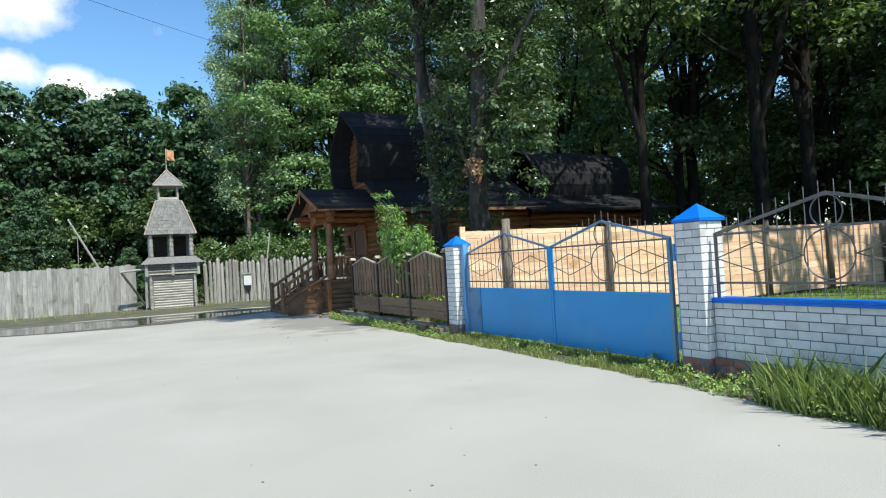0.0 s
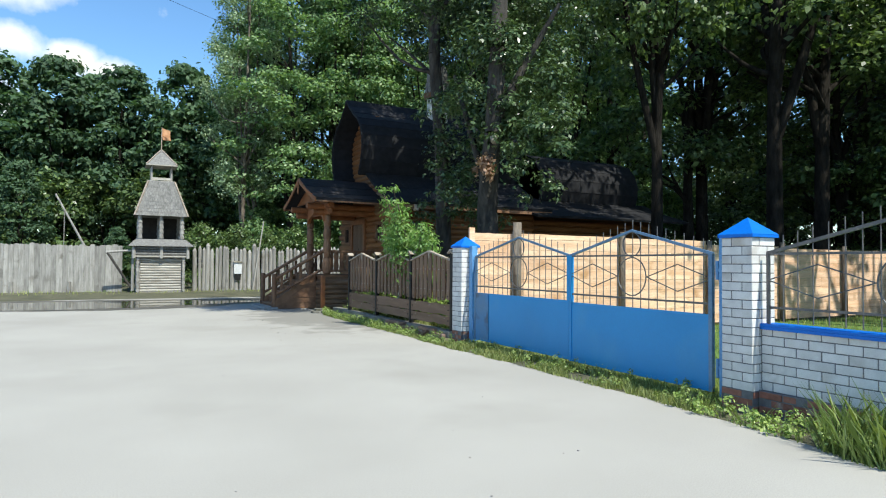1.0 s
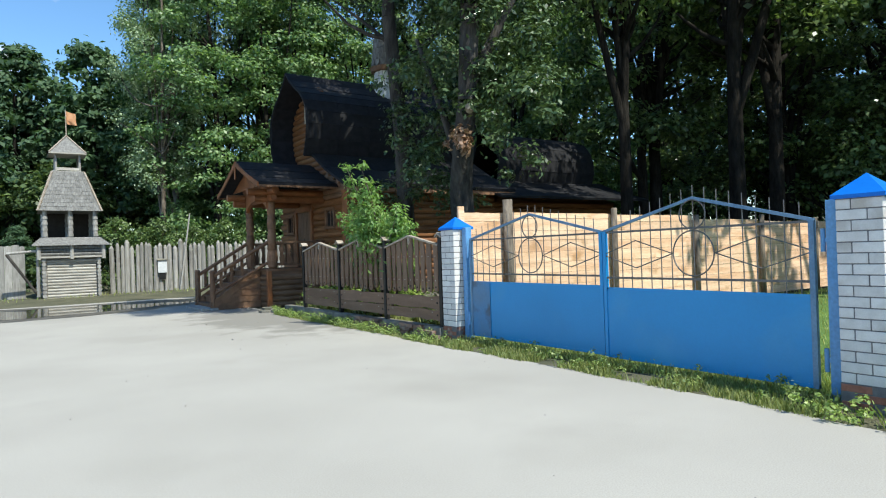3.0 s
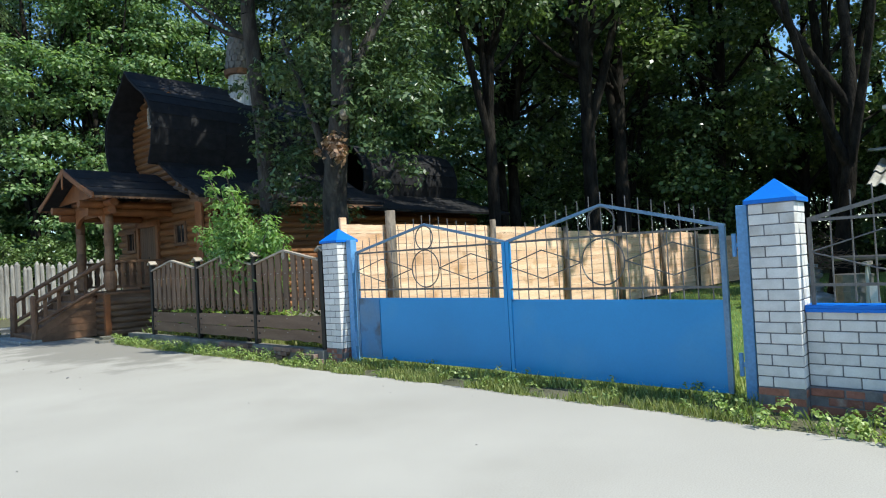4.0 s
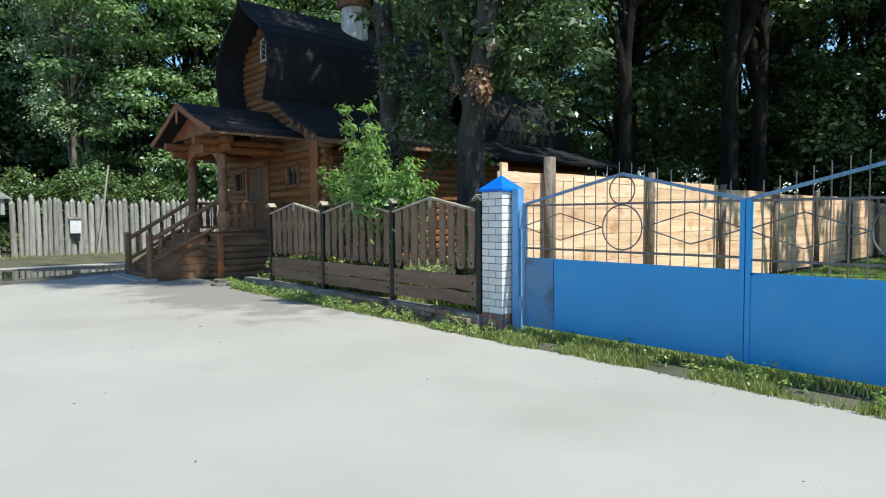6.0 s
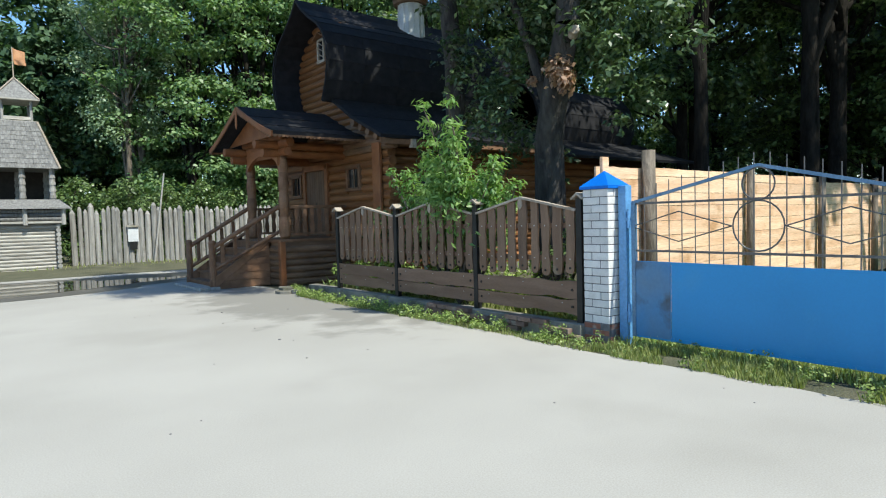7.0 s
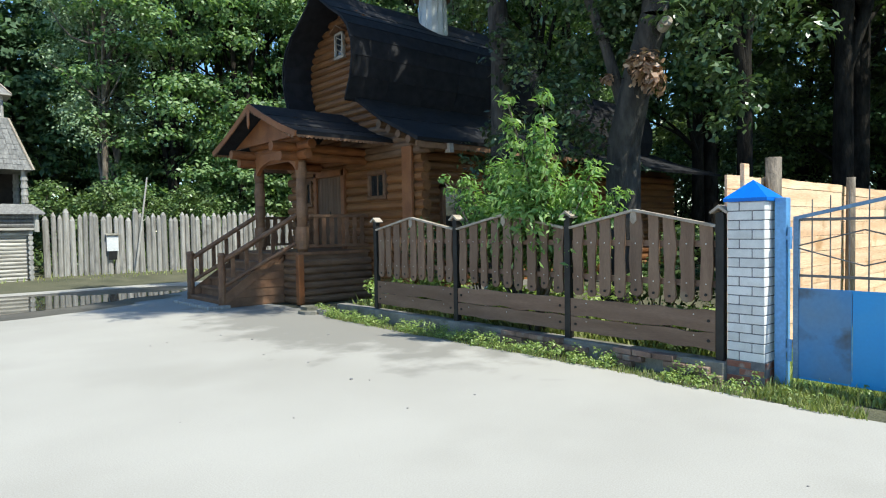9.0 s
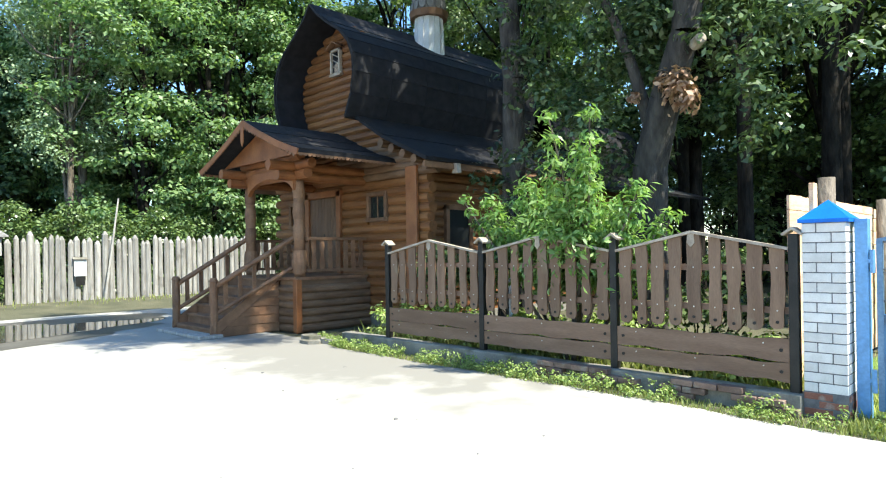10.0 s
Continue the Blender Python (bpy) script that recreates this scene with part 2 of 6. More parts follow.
M["picket"] = mat("brown stained plank", (0.135, 0.078, 0.047), (0.20, 0.123, 0.077), 3, 0.62, 0.3, 40, vary=0.16, stretch=(2.5, 2.5, 0.4), stain=(0.20, 0.155, 0.10), stain_scale=2, stain_at=0.6)
M["rail_wood"] = mat("brown stained board", (0.135, 0.075, 0.045), (0.19, 0.115, 0.075), 3, 0.55, 0.3, 40, vary=0.14, stretch=(2.5, 0.4, 2.5))
M["pale_cap"] = mat("pale weathered wood cap", (0.288, 0.232, 0.176), (0.416, 0.360, 0.296), 6, 0.8, 0.3, 50, vary=0.1)
M["black_iron"] = mat("black steel", (0.012, 0.012, 0.012), (0.024, 0.023, 0.022), 8, 0.5, 0.1, 60, metal=0.4)
M["bolt"] = mat("zinc bolt head", (0.45, 0.45, 0.44), (0.6, 0.6, 0.58), 20, 0.4, 0.0, 60, metal=0.8)
M["log"] = mat("varnished pine log", (0.15, 0.059, 0.022), (0.24, 0.106, 0.038), 2.5, 0.5, 0.3, 34, spec=0.35, vary=0.2, stretch=(3, 0.35, 3), stain=(0.15, 0.065, 0.028), stain_scale=2.4, stain_at=0.58)
M["log_x"] = mat("varnished pine log lengthwise", (0.15, 0.059, 0.022), (0.24, 0.106, 0.038), 2.5, 0.5, 0.3, 34, spec=0.35, vary=0.2, stretch=(0.35, 3, 3), stain=(0.15, 0.065, 0.028), stain_scale=2.4, stain_at=0.58)
M["worn_log"] = mat("worn brown log", (0.122, 0.067, 0.036), (0.205, 0.122, 0.07), 3, 0.65, 0.3, 34, vary=0.16, stretch=(0.6, 0.6, 3), stain=(0.11, 0.068, 0.04), stain_scale=2.4, stain_at=0.58)
M["timber"] = mat("orange stained timber", (0.19, 0.067, 0.023), (0.28, 0.108, 0.038), 3, 0.5, 0.25, 40, vary=0.1)
M["old_timber"] = mat("brown weathered timber", (0.138, 0.066, 0.032), (0.215, 0.114, 0.06), 4, 0.7, 0.3, 40, vary=0.16)
M["door_wood"] = mat("dark stained door boards", (0.085, 0.042, 0.022), (0.14, 0.075, 0.042), 3, 0.5, 0.3, 40, vary=0.12, stretch=(2.5, 2.5, 0.4))
M["shingle"] = mat("black bitumen roofing", (0.009, 0.009, 0.011), (0.018, 0.0175, 0.02), 5, 0.85, 0.5, 120, depth=0.006, vary=0.06, spec=0.3)
M["grey_wood"] = mat("silvered old wood", (0.220, 0.208, 0.190), (0.335, 0.322, 0.298), 4, 0.85, 0.4, 30, vary=0.2, stretch=(3, 3, 0.4), stain=(0.145, 0.132, 0.116), stain_scale=2, stain_at=0.60)
M["grey_log"] = mat("silvered log lengthwise", (0.275, 0.25, 0.215), (0.43, 0.405, 0.36), 4, 0.85, 0.4, 30, vary=0.16, stretch=(0.4, 3, 3))
M["grey_shake"] = mat("silvered roof shake", (0.125, 0.122, 0.116), (0.225, 0.219, 0.208), 5, 0.85, 0.4, 30, vary=0.15, stretch=(3, 3, 0.4))
# near-black so interiors read as unlit: the shade is in the colour
M["dark"] = mat("near-black wood with painted interior shade", (0.02, 0.016, 0.012), (0.035, 0.028, 0.022), 4, 0.9, 0.1, 30)
M["white_paint"] = mat("white painted boards", (0.515, 0.523, 0.530), (0.593, 0.601, 0.608), 4, 0.7, 0.2, 40, vary=0.05)
M["concrete"] = mat("weathered concrete", (0.15, 0.138, 0.115), (0.25, 0.235, 0.20), 3, 0.9, 0.5, 50, stain=(0.10, 0.095, 0.065), stain_scale=2.5, stain_at=0.52)
M["asbestos"] = mat("weathered corrugated sheet", (0.24, 0.225, 0.19), (0.36, 0.34, 0.295), 2, 0.9, 0.4, 50, stain=(0.14, 0.135, 0.10), stain_scale=3, stain_at=0.52)
M["flag"] = mat("faded orange cloth", (0.42, 0.20, 0.095), (0.52, 0.28, 0.145), 6, 0.9, 0.1, 40)
M["plastic"] = mat("white sheet plastic", (0.66, 0.67, 0.69), (0.76, 0.77, 0.78), 2, 0.35, 0.2, 20)
M["tarp"] = mat("crumpled silvery sheeting", (0.36, 0.37, 0.39), (0.55, 0.56, 0.58), 3, 0.3, 0.6, 9, depth=0.05, stain=(0.2, 0.19, 0.18), stain_scale=2.5, stain_at=0.56)
M["twig"] = mat("dry twigs", (0.10, 0.06, 0.04), (0.22, 0.15, 0.10), 6, 0.95, 0.2, 50)
M["wet"] = mat("wet dark mud", (0.075, 0.068, 0.056), (0.13, 0.12, 0.10), 1.2, 0.55, 0.3, 40, world_space=True)
M["oak_leaf"] = leaf_mat("oak leaves", (0.022, 0.054, 0.018), (0.225, 0.31, 0.12), 0.42, 0.33)
# darker greens for the two near trees, their shade painted into the colour
M["shade_leaf"] = leaf_mat("willow leaves with shade in the colour", (0.020, 0.046, 0.016), (0.118, 0.172, 0.072), 0.26, 0.34)
M["lime_leaf"] = leaf_mat("lime tree leaves", (0.055, 0.135, 0.048), (0.325, 0.45, 0.205), 0.46)
M["far_leaf"] = leaf_mat("distant wood leaves", (0.042, 0.092, 0.044), (0.105, 0.18, 0.084), 0.35, 0.7)
M["birch_leaf"] = leaf_mat("birch leaves", (0.15, 0.235, 0.12), (0.36, 0.44, 0.28))
M["bush_leaf"] = leaf_mat("young maple leaves", (0.15, 0.32, 0.075), (0.40, 0.555, 0.20), 0.48)
M["dry_leaf"] = leaf_mat("withered leaves", (0.25, 0.13, 0.07), (0.46, 0.30, 0.20), 0.2)
M["weed_leaf"] = leaf_mat("weeds", (0.14, 0.23, 0.045), (0.40, 0.48, 0.16), 0.35)
M["tall_blade"] = leaf_mat("tall grass blades", (0.075, 0.125, 0.03), (0.25, 0.31, 0.10), 0.35)
M["grass"] = leaf_mat("grass blades", (0.17, 0.23, 0.055), (0.46, 0.48, 0.20), 0.4)
water = bpy.data.materials.new("still puddle water")
water.use_nodes = True
wb = water.node_tree.nodes["Principled BSDF"]
wb.inputs["Base Color"].default_value = (0.09, 0.085, 0.07, 1)
wb.inputs["Roughness"].default_value = 0.03
wb.inputs["IOR"].default_value = 1.33
wb.inputs["Specular IOR Level"].default_value = 0.9
M["water"] = water
M["pane"] = glass_mat("dark window glass", (0.018, 0.02, 0.022))


# ---- building blocks ----
def thing(name, loc, label="", category="", group="", kind=""):
    ob = new(name)
    ob.empty_display_size = 0.2
    ob.location = loc
    return tagged(ob, label, category, group, kind)


def base_of(ob):
    p = Vector((0, 0, 0))
    while ob is not None:
        p += ob.location
        ob = ob.parent
    return p


def part(name, bm, material, parent=None, label="", smooth=False):
    """Links a bmesh, made in world coordinates, as one mesh under parent."""
    me = bpy.data.meshes.new(name)
    if parent is not None:
        bm.transform(Matrix.Translation(-base_of(parent)))
    bm.to_mesh(me)
    bm.free()
    me.materials.append(M[material])
    if smooth:
        me.polygons.foreach_set("use_smooth", [True] * len(me.polygons))
    ob = new(name, me)
    ob.parent = parent
    if label:
        ob["label"] = label
    return ob


def piece(name, me, parent, m):
    """One more object on a shared mesh, at the world pose m."""
    ob = new(name, me)
    ob.parent = parent
    ob.matrix_local = Matrix.Translation(-base_of(parent)) @ m if parent is not None else m
    return ob


def mesh_of(name, bm, material, smooth=False):
    me = bpy.data.meshes.new(name)
    bm.to_mesh(me)
    bm.free()
    me.materials.append(M[material])
    if smooth:
        me.polygons.foreach_set("use_smooth", [True] * len(me.polygons))
    return me


def box(bm, x0, x1, y0, y1, z0, z1, bevel=0.0):
    m = Matrix.Translation(((x0 + x1) / 2, (y0 + y1) / 2, (z0 + z1) / 2)) @ Matrix.Diagonal((abs(x1 - x0), abs(y1 - y0), abs(z1 - z0), 1))
    made = bmesh.ops.create_cube(bm, size=1, matrix=m)
    if bevel:
        edges = list({e for v in made["verts"] for e in v.link_edges})
        bmesh.ops.bevel(bm, geom=edges, offset=bevel, segments=1, affect="EDGES")
    return bm


def rod(bm, p, q, r0, r1=None, n=8, caps=True):
    """A round bar from p to q."""
    p, q = Vector(p), Vector(q)
    r1 = r0 if r1 is None else r1
    d = q - p
    turn = d.to_track_quat("Z", "Y").to_matrix().to_4x4()
    m = Matrix.Translation((p + q) / 2) @ turn
    bmesh.ops.create_cone(bm, cap_ends=caps, segments=n, radius1=r0, radius2=r1, depth=d.length, matrix=m)
    return bm


def bar(bm, p, q, w, h, up=(0, 0, 1)):
    """A square bar from p to q, w wide and h high."""
    p, q = Vector(p), Vector(q)
    d = (q - p)
    x = d.normalized()
    side = Vector(up).cross(x).normalized()
    top = x.cross(side)
    vs = []
    for e in (p, q):
        for a, b in ((-1, -1), (1, -1), (1, 1), (-1, 1)):
            vs.append(bm.verts.new(e + side * a * w / 2 + top * b * h / 2))
    for f in ((0, 1, 2, 3), (7, 6, 5, 4), (0, 4, 5, 1), (1, 5, 6, 2), (2, 6, 7, 3), (3, 7, 4, 0)):
        bm.faces.new([vs[k] for k in f])
    bmesh.ops.recalc_face_normals(bm, faces=bm.faces[:])
    return bm


def ring(bm, centre, radius, thick, axis="x", n=24, sides=6):
    """A ring of round bar in the plane square to axis."""
    rows = []
    for k in range(n):
        a = 2 * math.pi * k / n
        row = []
        for j in range(sides):
            b = 2 * math.pi * j / sides
            u, w = (radius + thick * math.cos(b)), thick * math.sin(b)
            row.append(bm.verts.new(Vector(centre) + Vector((w, u * math.cos(a), u * math.sin(a)))))
        rows.append(row)
    for k in range(n):
        for j in range(sides):
            bm.faces.new((rows[k][j], rows[(k + 1) % n][j], rows[(k + 1) % n][(j + 1) % sides], rows[k][(j + 1) % sides]))
    bmesh.ops.recalc_face_normals(bm, faces=bm.faces[:])
    return bm


def slab(bm, outline, thick):
    """A prism: a closed outline of points, pushed along thick."""
    lo = [bm.verts.new(Vector(p)) for p in outline]
    hi = [bm.verts.new(Vector(p) + Vector(thick)) for p in outline]
    bm.faces.new(lo)
    bm.faces.new(hi[::-1])
    for k in range(len(lo)):
        j = (k + 1) % len(lo)
        bm.faces.new((lo[j], lo[k], hi[k], hi[j]))
    bmesh.ops.recalc_face_normals(bm, faces=bm.faces[:])
    return bm


def pyramid(bm, cx, cy, z0, z1, hx, hy, tx=0.0, ty=0.0):
    """A four-sided roof: half widths at the foot and at the top."""
    lo = [bm.verts.new((cx + a * hx, cy + b * hy, z0)) for a, b in ((-1, -1), (1, -1), (1, 1), (-1, 1))]
    bm.faces.new(lo[::-1])
    if tx:
        hi = [bm.verts.new((cx + a * tx, cy + b * ty, z1)) for a, b in ((-1, -1), (1, -1), (1, 1), (-1, 1))]
        bm.faces.new(hi)
        for k in range(4):
            bm.faces.new((lo[k], lo[(k + 1) % 4], hi[(k + 1) % 4], hi[k]))
    else:
        tip = bm.verts.new((cx, cy, z1))
        for k in range(4):
            bm.faces.new((lo[k], lo[(k + 1) % 4], tip))
    return bm


def BM():
    return bmesh.new()


# ---- ground ----
def ease(v):
    v = min(1.0, max(0.0, v))
    return v * v * (3 - 2 * v)


def bank(x, y):
    """The verge in front of the palisade rises gently on the tower's side."""
    return 0.14 * ease((y - 31.8) / 2.4) - 0.02


def edge_of_road(y):
    e = 5.82 + 0.10 * noise.noise((y * 0.9, 3.1, 0)) + 0.05 * noise.noise((y * 3.1, 7.7, 0))
    e -= 0.25 * ease((6.5 - y) / 2.5)
    e += 0.30 * ease((y - 19.5) / 1.5) + 2.6 * ease((y - 25.5) / 2.0)
    return e


bm = BM()
xs = [-600, -200, -80, -40, -25] + [-16 + 1.0 * k for k in range(34)] + [22, 30, 45, 80, 200, 600]
ys = [-600, -200, -60, -20, 0, 10, 20, 28] + [30 + 0.75 * k for k in range(14)] + [45, 60, 100, 250, 600]
grid = [[bm.verts.new((x, y, bank(x, y))) for x in xs] for y in ys]
for j in range(len(ys) - 1):
    for k in range(len(xs) - 1):
        bm.faces.new((grid[j][k], grid[j][k + 1], grid[j + 1][k + 1], grid[j + 1][k]))
tagged(part("ground", bm, "soil", smooth=True), "grassy soil and verge round the paved yard", "ground", kind="structure")

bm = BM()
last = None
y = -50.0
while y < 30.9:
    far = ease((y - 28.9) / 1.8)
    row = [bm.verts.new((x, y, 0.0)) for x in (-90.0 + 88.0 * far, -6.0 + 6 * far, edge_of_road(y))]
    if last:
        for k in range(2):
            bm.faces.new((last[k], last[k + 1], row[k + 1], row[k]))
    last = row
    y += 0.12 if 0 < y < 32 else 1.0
tagged(part("road", bm, "asphalt"), "pale worn concrete yard with faint stains and a painted patch of dirt and shade", "pavement", kind="structure")

# lawn behind the gate
bm = BM()
rows = []
for k in range(30):
    x = 6.66 + k * 0.92
    rows.append([bm.verts.new((x, y + 0.1 * noise.noise((x, y, 1)), 0.0)) for y in (-8, 2, 8, 12.8)])
for a, b in zip(rows, rows[1:]):
    for k in range(3):
        bm.faces.new((a[k], b[k], b[k + 1], a[k + 1]))
tagged(part("lawn", bm, "lawn"), "bright mown lawn behind the blue gate", "lawn", kind="structure")


def blob_sheet(name, material, cx, cy, rx, ry, z, seed, label, category, rough=0.25, n=90):
    bm = BM()
    vs = []
    for k in range(n):
        a = 2 * math.pi * k / n
        r = 1 + rough * noise.noise((math.cos(a) * 1.7 + seed, math.sin(a) * 1.7, seed)) + 0.3 * rough * noise.noise((math.cos(a) * 6, math.sin(a) * 6, seed))
        vs.append(bm.verts.new((cx + rx * r * math.cos(a), cy + ry * r * math.sin(a), z)))
    bm.faces.new(vs)
    return tagged(part(name, bm, material), label, category, kind="structure")


blob_sheet("mud", "wet", -0.8, 27.6, 7.2, 3.0, 0.006, 3.0, "wet dark mud round a puddle", "mud", 0.3)
blob_sheet("puddle", "water", -0.9, 27.2, 6.0, 2.0, 0.012, 5.0, "still shallow puddle mirroring the palisade", "puddle", 0.3)

# ---- brick pillars and low wall ----
FX = 6.31          # front face of pillars and wall
ROW, BRICK = 0.098, 0.26


def brick_mesh(name, lx, ly, lz, material):
    return mesh_of(name, box(BM(), -lx / 2, lx / 2, -ly / 2, ly / 2, -lz / 2, lz / 2, 0.004), material)


WHITE = brick_mesh("brick", 0.12, 0.25, 0.088, "white_brick")
WHITE_HALF = brick_mesh("brick", 0.12, 0.12, 0.088, "white_brick")
DULL = brick_mesh("brick", 0.12, 0.25, 0.066, "dull_brick")
RED = brick_mesh("red_brick", 0.12, 0.25, 0.066, "red_brick")
SIDE = Matrix.Rotation(radians(90), 4, "Z")


def brick_pillar(x0, y0, base, rows, label):
    """A white brick pillar, 0.38 m square, with a red brick plinth and a blue tin cap. x0, y0: its front corner of least x and y."""
    ob = thing("gate_pillar", (x0 + 0.19, y0 + 0.19, 0), label, "gate pillar", "gate pillars")
    top = base + rows * ROW
    part("core", box(BM(), x0 + 0.005, x0 + 0.375, y0 + 0.005, y0 + 0.375, base, top), "mortar", ob)
    plinth = part("plinth", box(BM(), x0 - 0.004, x0 + 0.384, y0 - 0.004, y0 + 0.384, -0.05, base), "mortar", ob, "crumbling red brick plinth")
    z = base - 0.038
    k = 0
    while z > -0.04:
        for j in range(4):
            m = Matrix.Translation((x0 + 0.19, y0 + 0.19, z)) @ Matrix.Rotation(radians(90 * j), 4, "Z") @ Matrix.Translation((-0.137, -0.065 if k % 2 else 0.065, 0))
            piece("red_brick", RED, plinth, m)
        z -= 0.076
        k += 1
    for k in range(rows):
        z = base + (k + 0.5) * ROW
        for j in range(4):
            m = Matrix.Translation((x0 + 0.19, y0 + 0.19, z)) @ Matrix.Rotation(radians(90 * j), 4, "Z") @ Matrix.Translation((-0.13, 0.065 if k % 2 else -0.065, 0))
            piece("brick", WHITE, ob, m @ pose(random.uniform(-0.0015, 0.0015), 0, 0, 0, 0, random.uniform(-0.4, 0.4)))
    bm = BM()
    box(bm, x0 - 0.03, x0 + 0.41, y0 - 0.03, y0 + 0.41, top, top + 0.035)
    pyramid(bm, x0 + 0.19, y0 + 0.19, top + 0.035, top + 0.23, 0.222, 0.222)
    part("cap", bm, "blue_cap", ob, "bright blue tin pyramid cap")
    return ob


brick_pillar(FX, 12.235, 0.235, 17, "white brick gate pillar beside the plank fence")
brick_pillar(FX, 5.845, 0.22, 17, "white brick gate pillar ending the low wall")

WALL_END = 1.16
WX = FX + 0.11      # front of the wall, set back from the pillar
wall = thing("brick_wall", (WX + 0.06, 3.4, 0), "low white brick wall on a red brick plinth", "wall")
part("core", box(BM(), WX + 0.035, WX + 0.2, WALL_END, 5.84, 0.2, 0.91), "mortar", wall)
plinth = part("plinth", box(BM(), WX - 0.015, WX + 0.22, WALL_END, 5.84, -0.05, 0.235), "mortar", wall)
bm = BM()
box(bm, WX + 0.0, WX + 0.24, WALL_END, 5.835, 0.922, 0.955, 0.004)
box(bm, WX + 0.0, WX + 0.006, WALL_END, 5.835, 0.892, 0.922)
part("coping", bm, "blue_cap", wall, "blue tin coping")
for k in range(7):
    y = 5.835 - (0.125 if k % 2 else 0.06)
    if not k % 2:
        piece("brick", WHITE_HALF, wall, pose(WX + 0.09, y, 0.235 + (k + 0.5) * ROW))
        y -= 0.195
    else:
        piece("brick", WHITE, wall, pose(WX + 0.09, y, 0.235 + (k + 0.5) * ROW))
        y -= 0.26
    while y > WALL_END + 0.1:
        piece("brick", WHITE, wall, pose(WX + 0.09 + random.uniform(-0.002, 0.002), y, 0.235 + (k + 0.5) * ROW))
        y -= 0.26
for k in range(3):
    y = 5.7 - (0.13 if k % 2 else 0)
    while y > WALL_END + 0.1:
        piece("red_brick", RED, plinth, pose(WX + 0.045 + random.uniform(-0.02, 0.004), y, 0.195 - k * 0.078, random.uniform(-2, 2), 0, random.uniform(-1.5, 1.5)))
        y -= 0.262


# ---- iron work ----
def peaked_grille(ob, y0, y1, z_low, z_mid, z_peak, ymid, x, bars, peak="iron_blue", spike=0.15, colour="iron"):
    """Upright bars under a peaked top rail, with two rings and diamonds."""
    def top(y):
        return z_mid + (z_peak - z_mid) * (1 - abs(y - ymid) / ((max(y0, y1) - ymid) if y > ymid else (ymid - min(y0, y1))))
    bm = BM()
    bar(bm, (x, y0, z_low + 0.13), (x, y1, z_low + 0.13), 0.02, 0.025)
    part("lower_rail", bm, colour, ob)
    part("upper_rail", bar(BM(), (x, y0, z_mid - 0.01), (x, y1, z_mid - 0.01), 0.02, 0.025), colour, ob)
    part("peaked_rail", bar(BM(), (x, y0, z_mid), (x, ymid, z_peak), 0.03, 0.035), peak, ob)
    part("peaked_rail", bar(BM(), (x, ymid, z_peak), (x, y1, z_mid), 0.03, 0.035), peak, ob)
    for k in range(1, bars):
        y = y0 + (y1 - y0) * k / bars
        part("upright", rod(BM(), (x + 0.012, y, z_low - 0.02), (x + 0.012, y, top(y) + spike), 0.0075, 0.006, 6), colour, ob)
    part("ring", ring(BM(), (x - 0.01, ymid, z_peak - 0.185), 0.165, 0.009), colour, ob)
    zc = (z_low + 0.13 + z_mid) / 2
    part("ring", ring(BM(), (x - 0.01, ymid, zc), 0.26, 0.009), colour, ob)
    for s, yy in ((1, max(y0, y1)), (-1, min(y0, y1))):
        a, b = ymid + s * 0.27, yy
        mid = (a + b) / 2
        for sg in (1, -1):
            bm = BM()
            rod(bm, (x - 0.012, a, zc), (x - 0.012, mid, zc + sg * 0.17), 0.007, None, 6)
            rod(bm, (x - 0.012, mid, zc + sg * 0.17), (x - 0.012, b, zc), 0.007, None, 6)
            part("diamond_bar", bm, colour, ob)


def dented_sheet(ya, yb, za, zb, seed):
    """Thin sheet iron, slightly buckled."""
    bm = BM()
    ny, nz = 30, 12
    grids = []
    for off in (0.0, 0.004):
        g = []
        for j in range(nz + 1):
            row = []
            for i in range(ny + 1):
                u, v = i / ny, j / nz
                y, z = ya + (yb - ya) * u, za + (zb - za) * v
                edge = min(1.0, 5 * min(u, 1 - u, v, 1 - v))
                d = 0.011 * noise.noise((y * 1.5, z * 1.9, seed)) + 0.004 * noise.noise((y * 5, z * 5, seed))
                row.append(bm.verts.new((6.497 + off + d * edge, y, z)))
            g.append(row)
        grids.append(g)
    for k, g in enumerate(grids):
        for j in range(nz):
            for i in range(ny):
                q = (g[j][i], g[j][i + 1], g[j + 1][i + 1], g[j + 1][i])
                bm.faces.new(q if k else q[::-1])
    bmesh.ops.recalc_face_normals(bm, faces=bm.faces)
    return bm


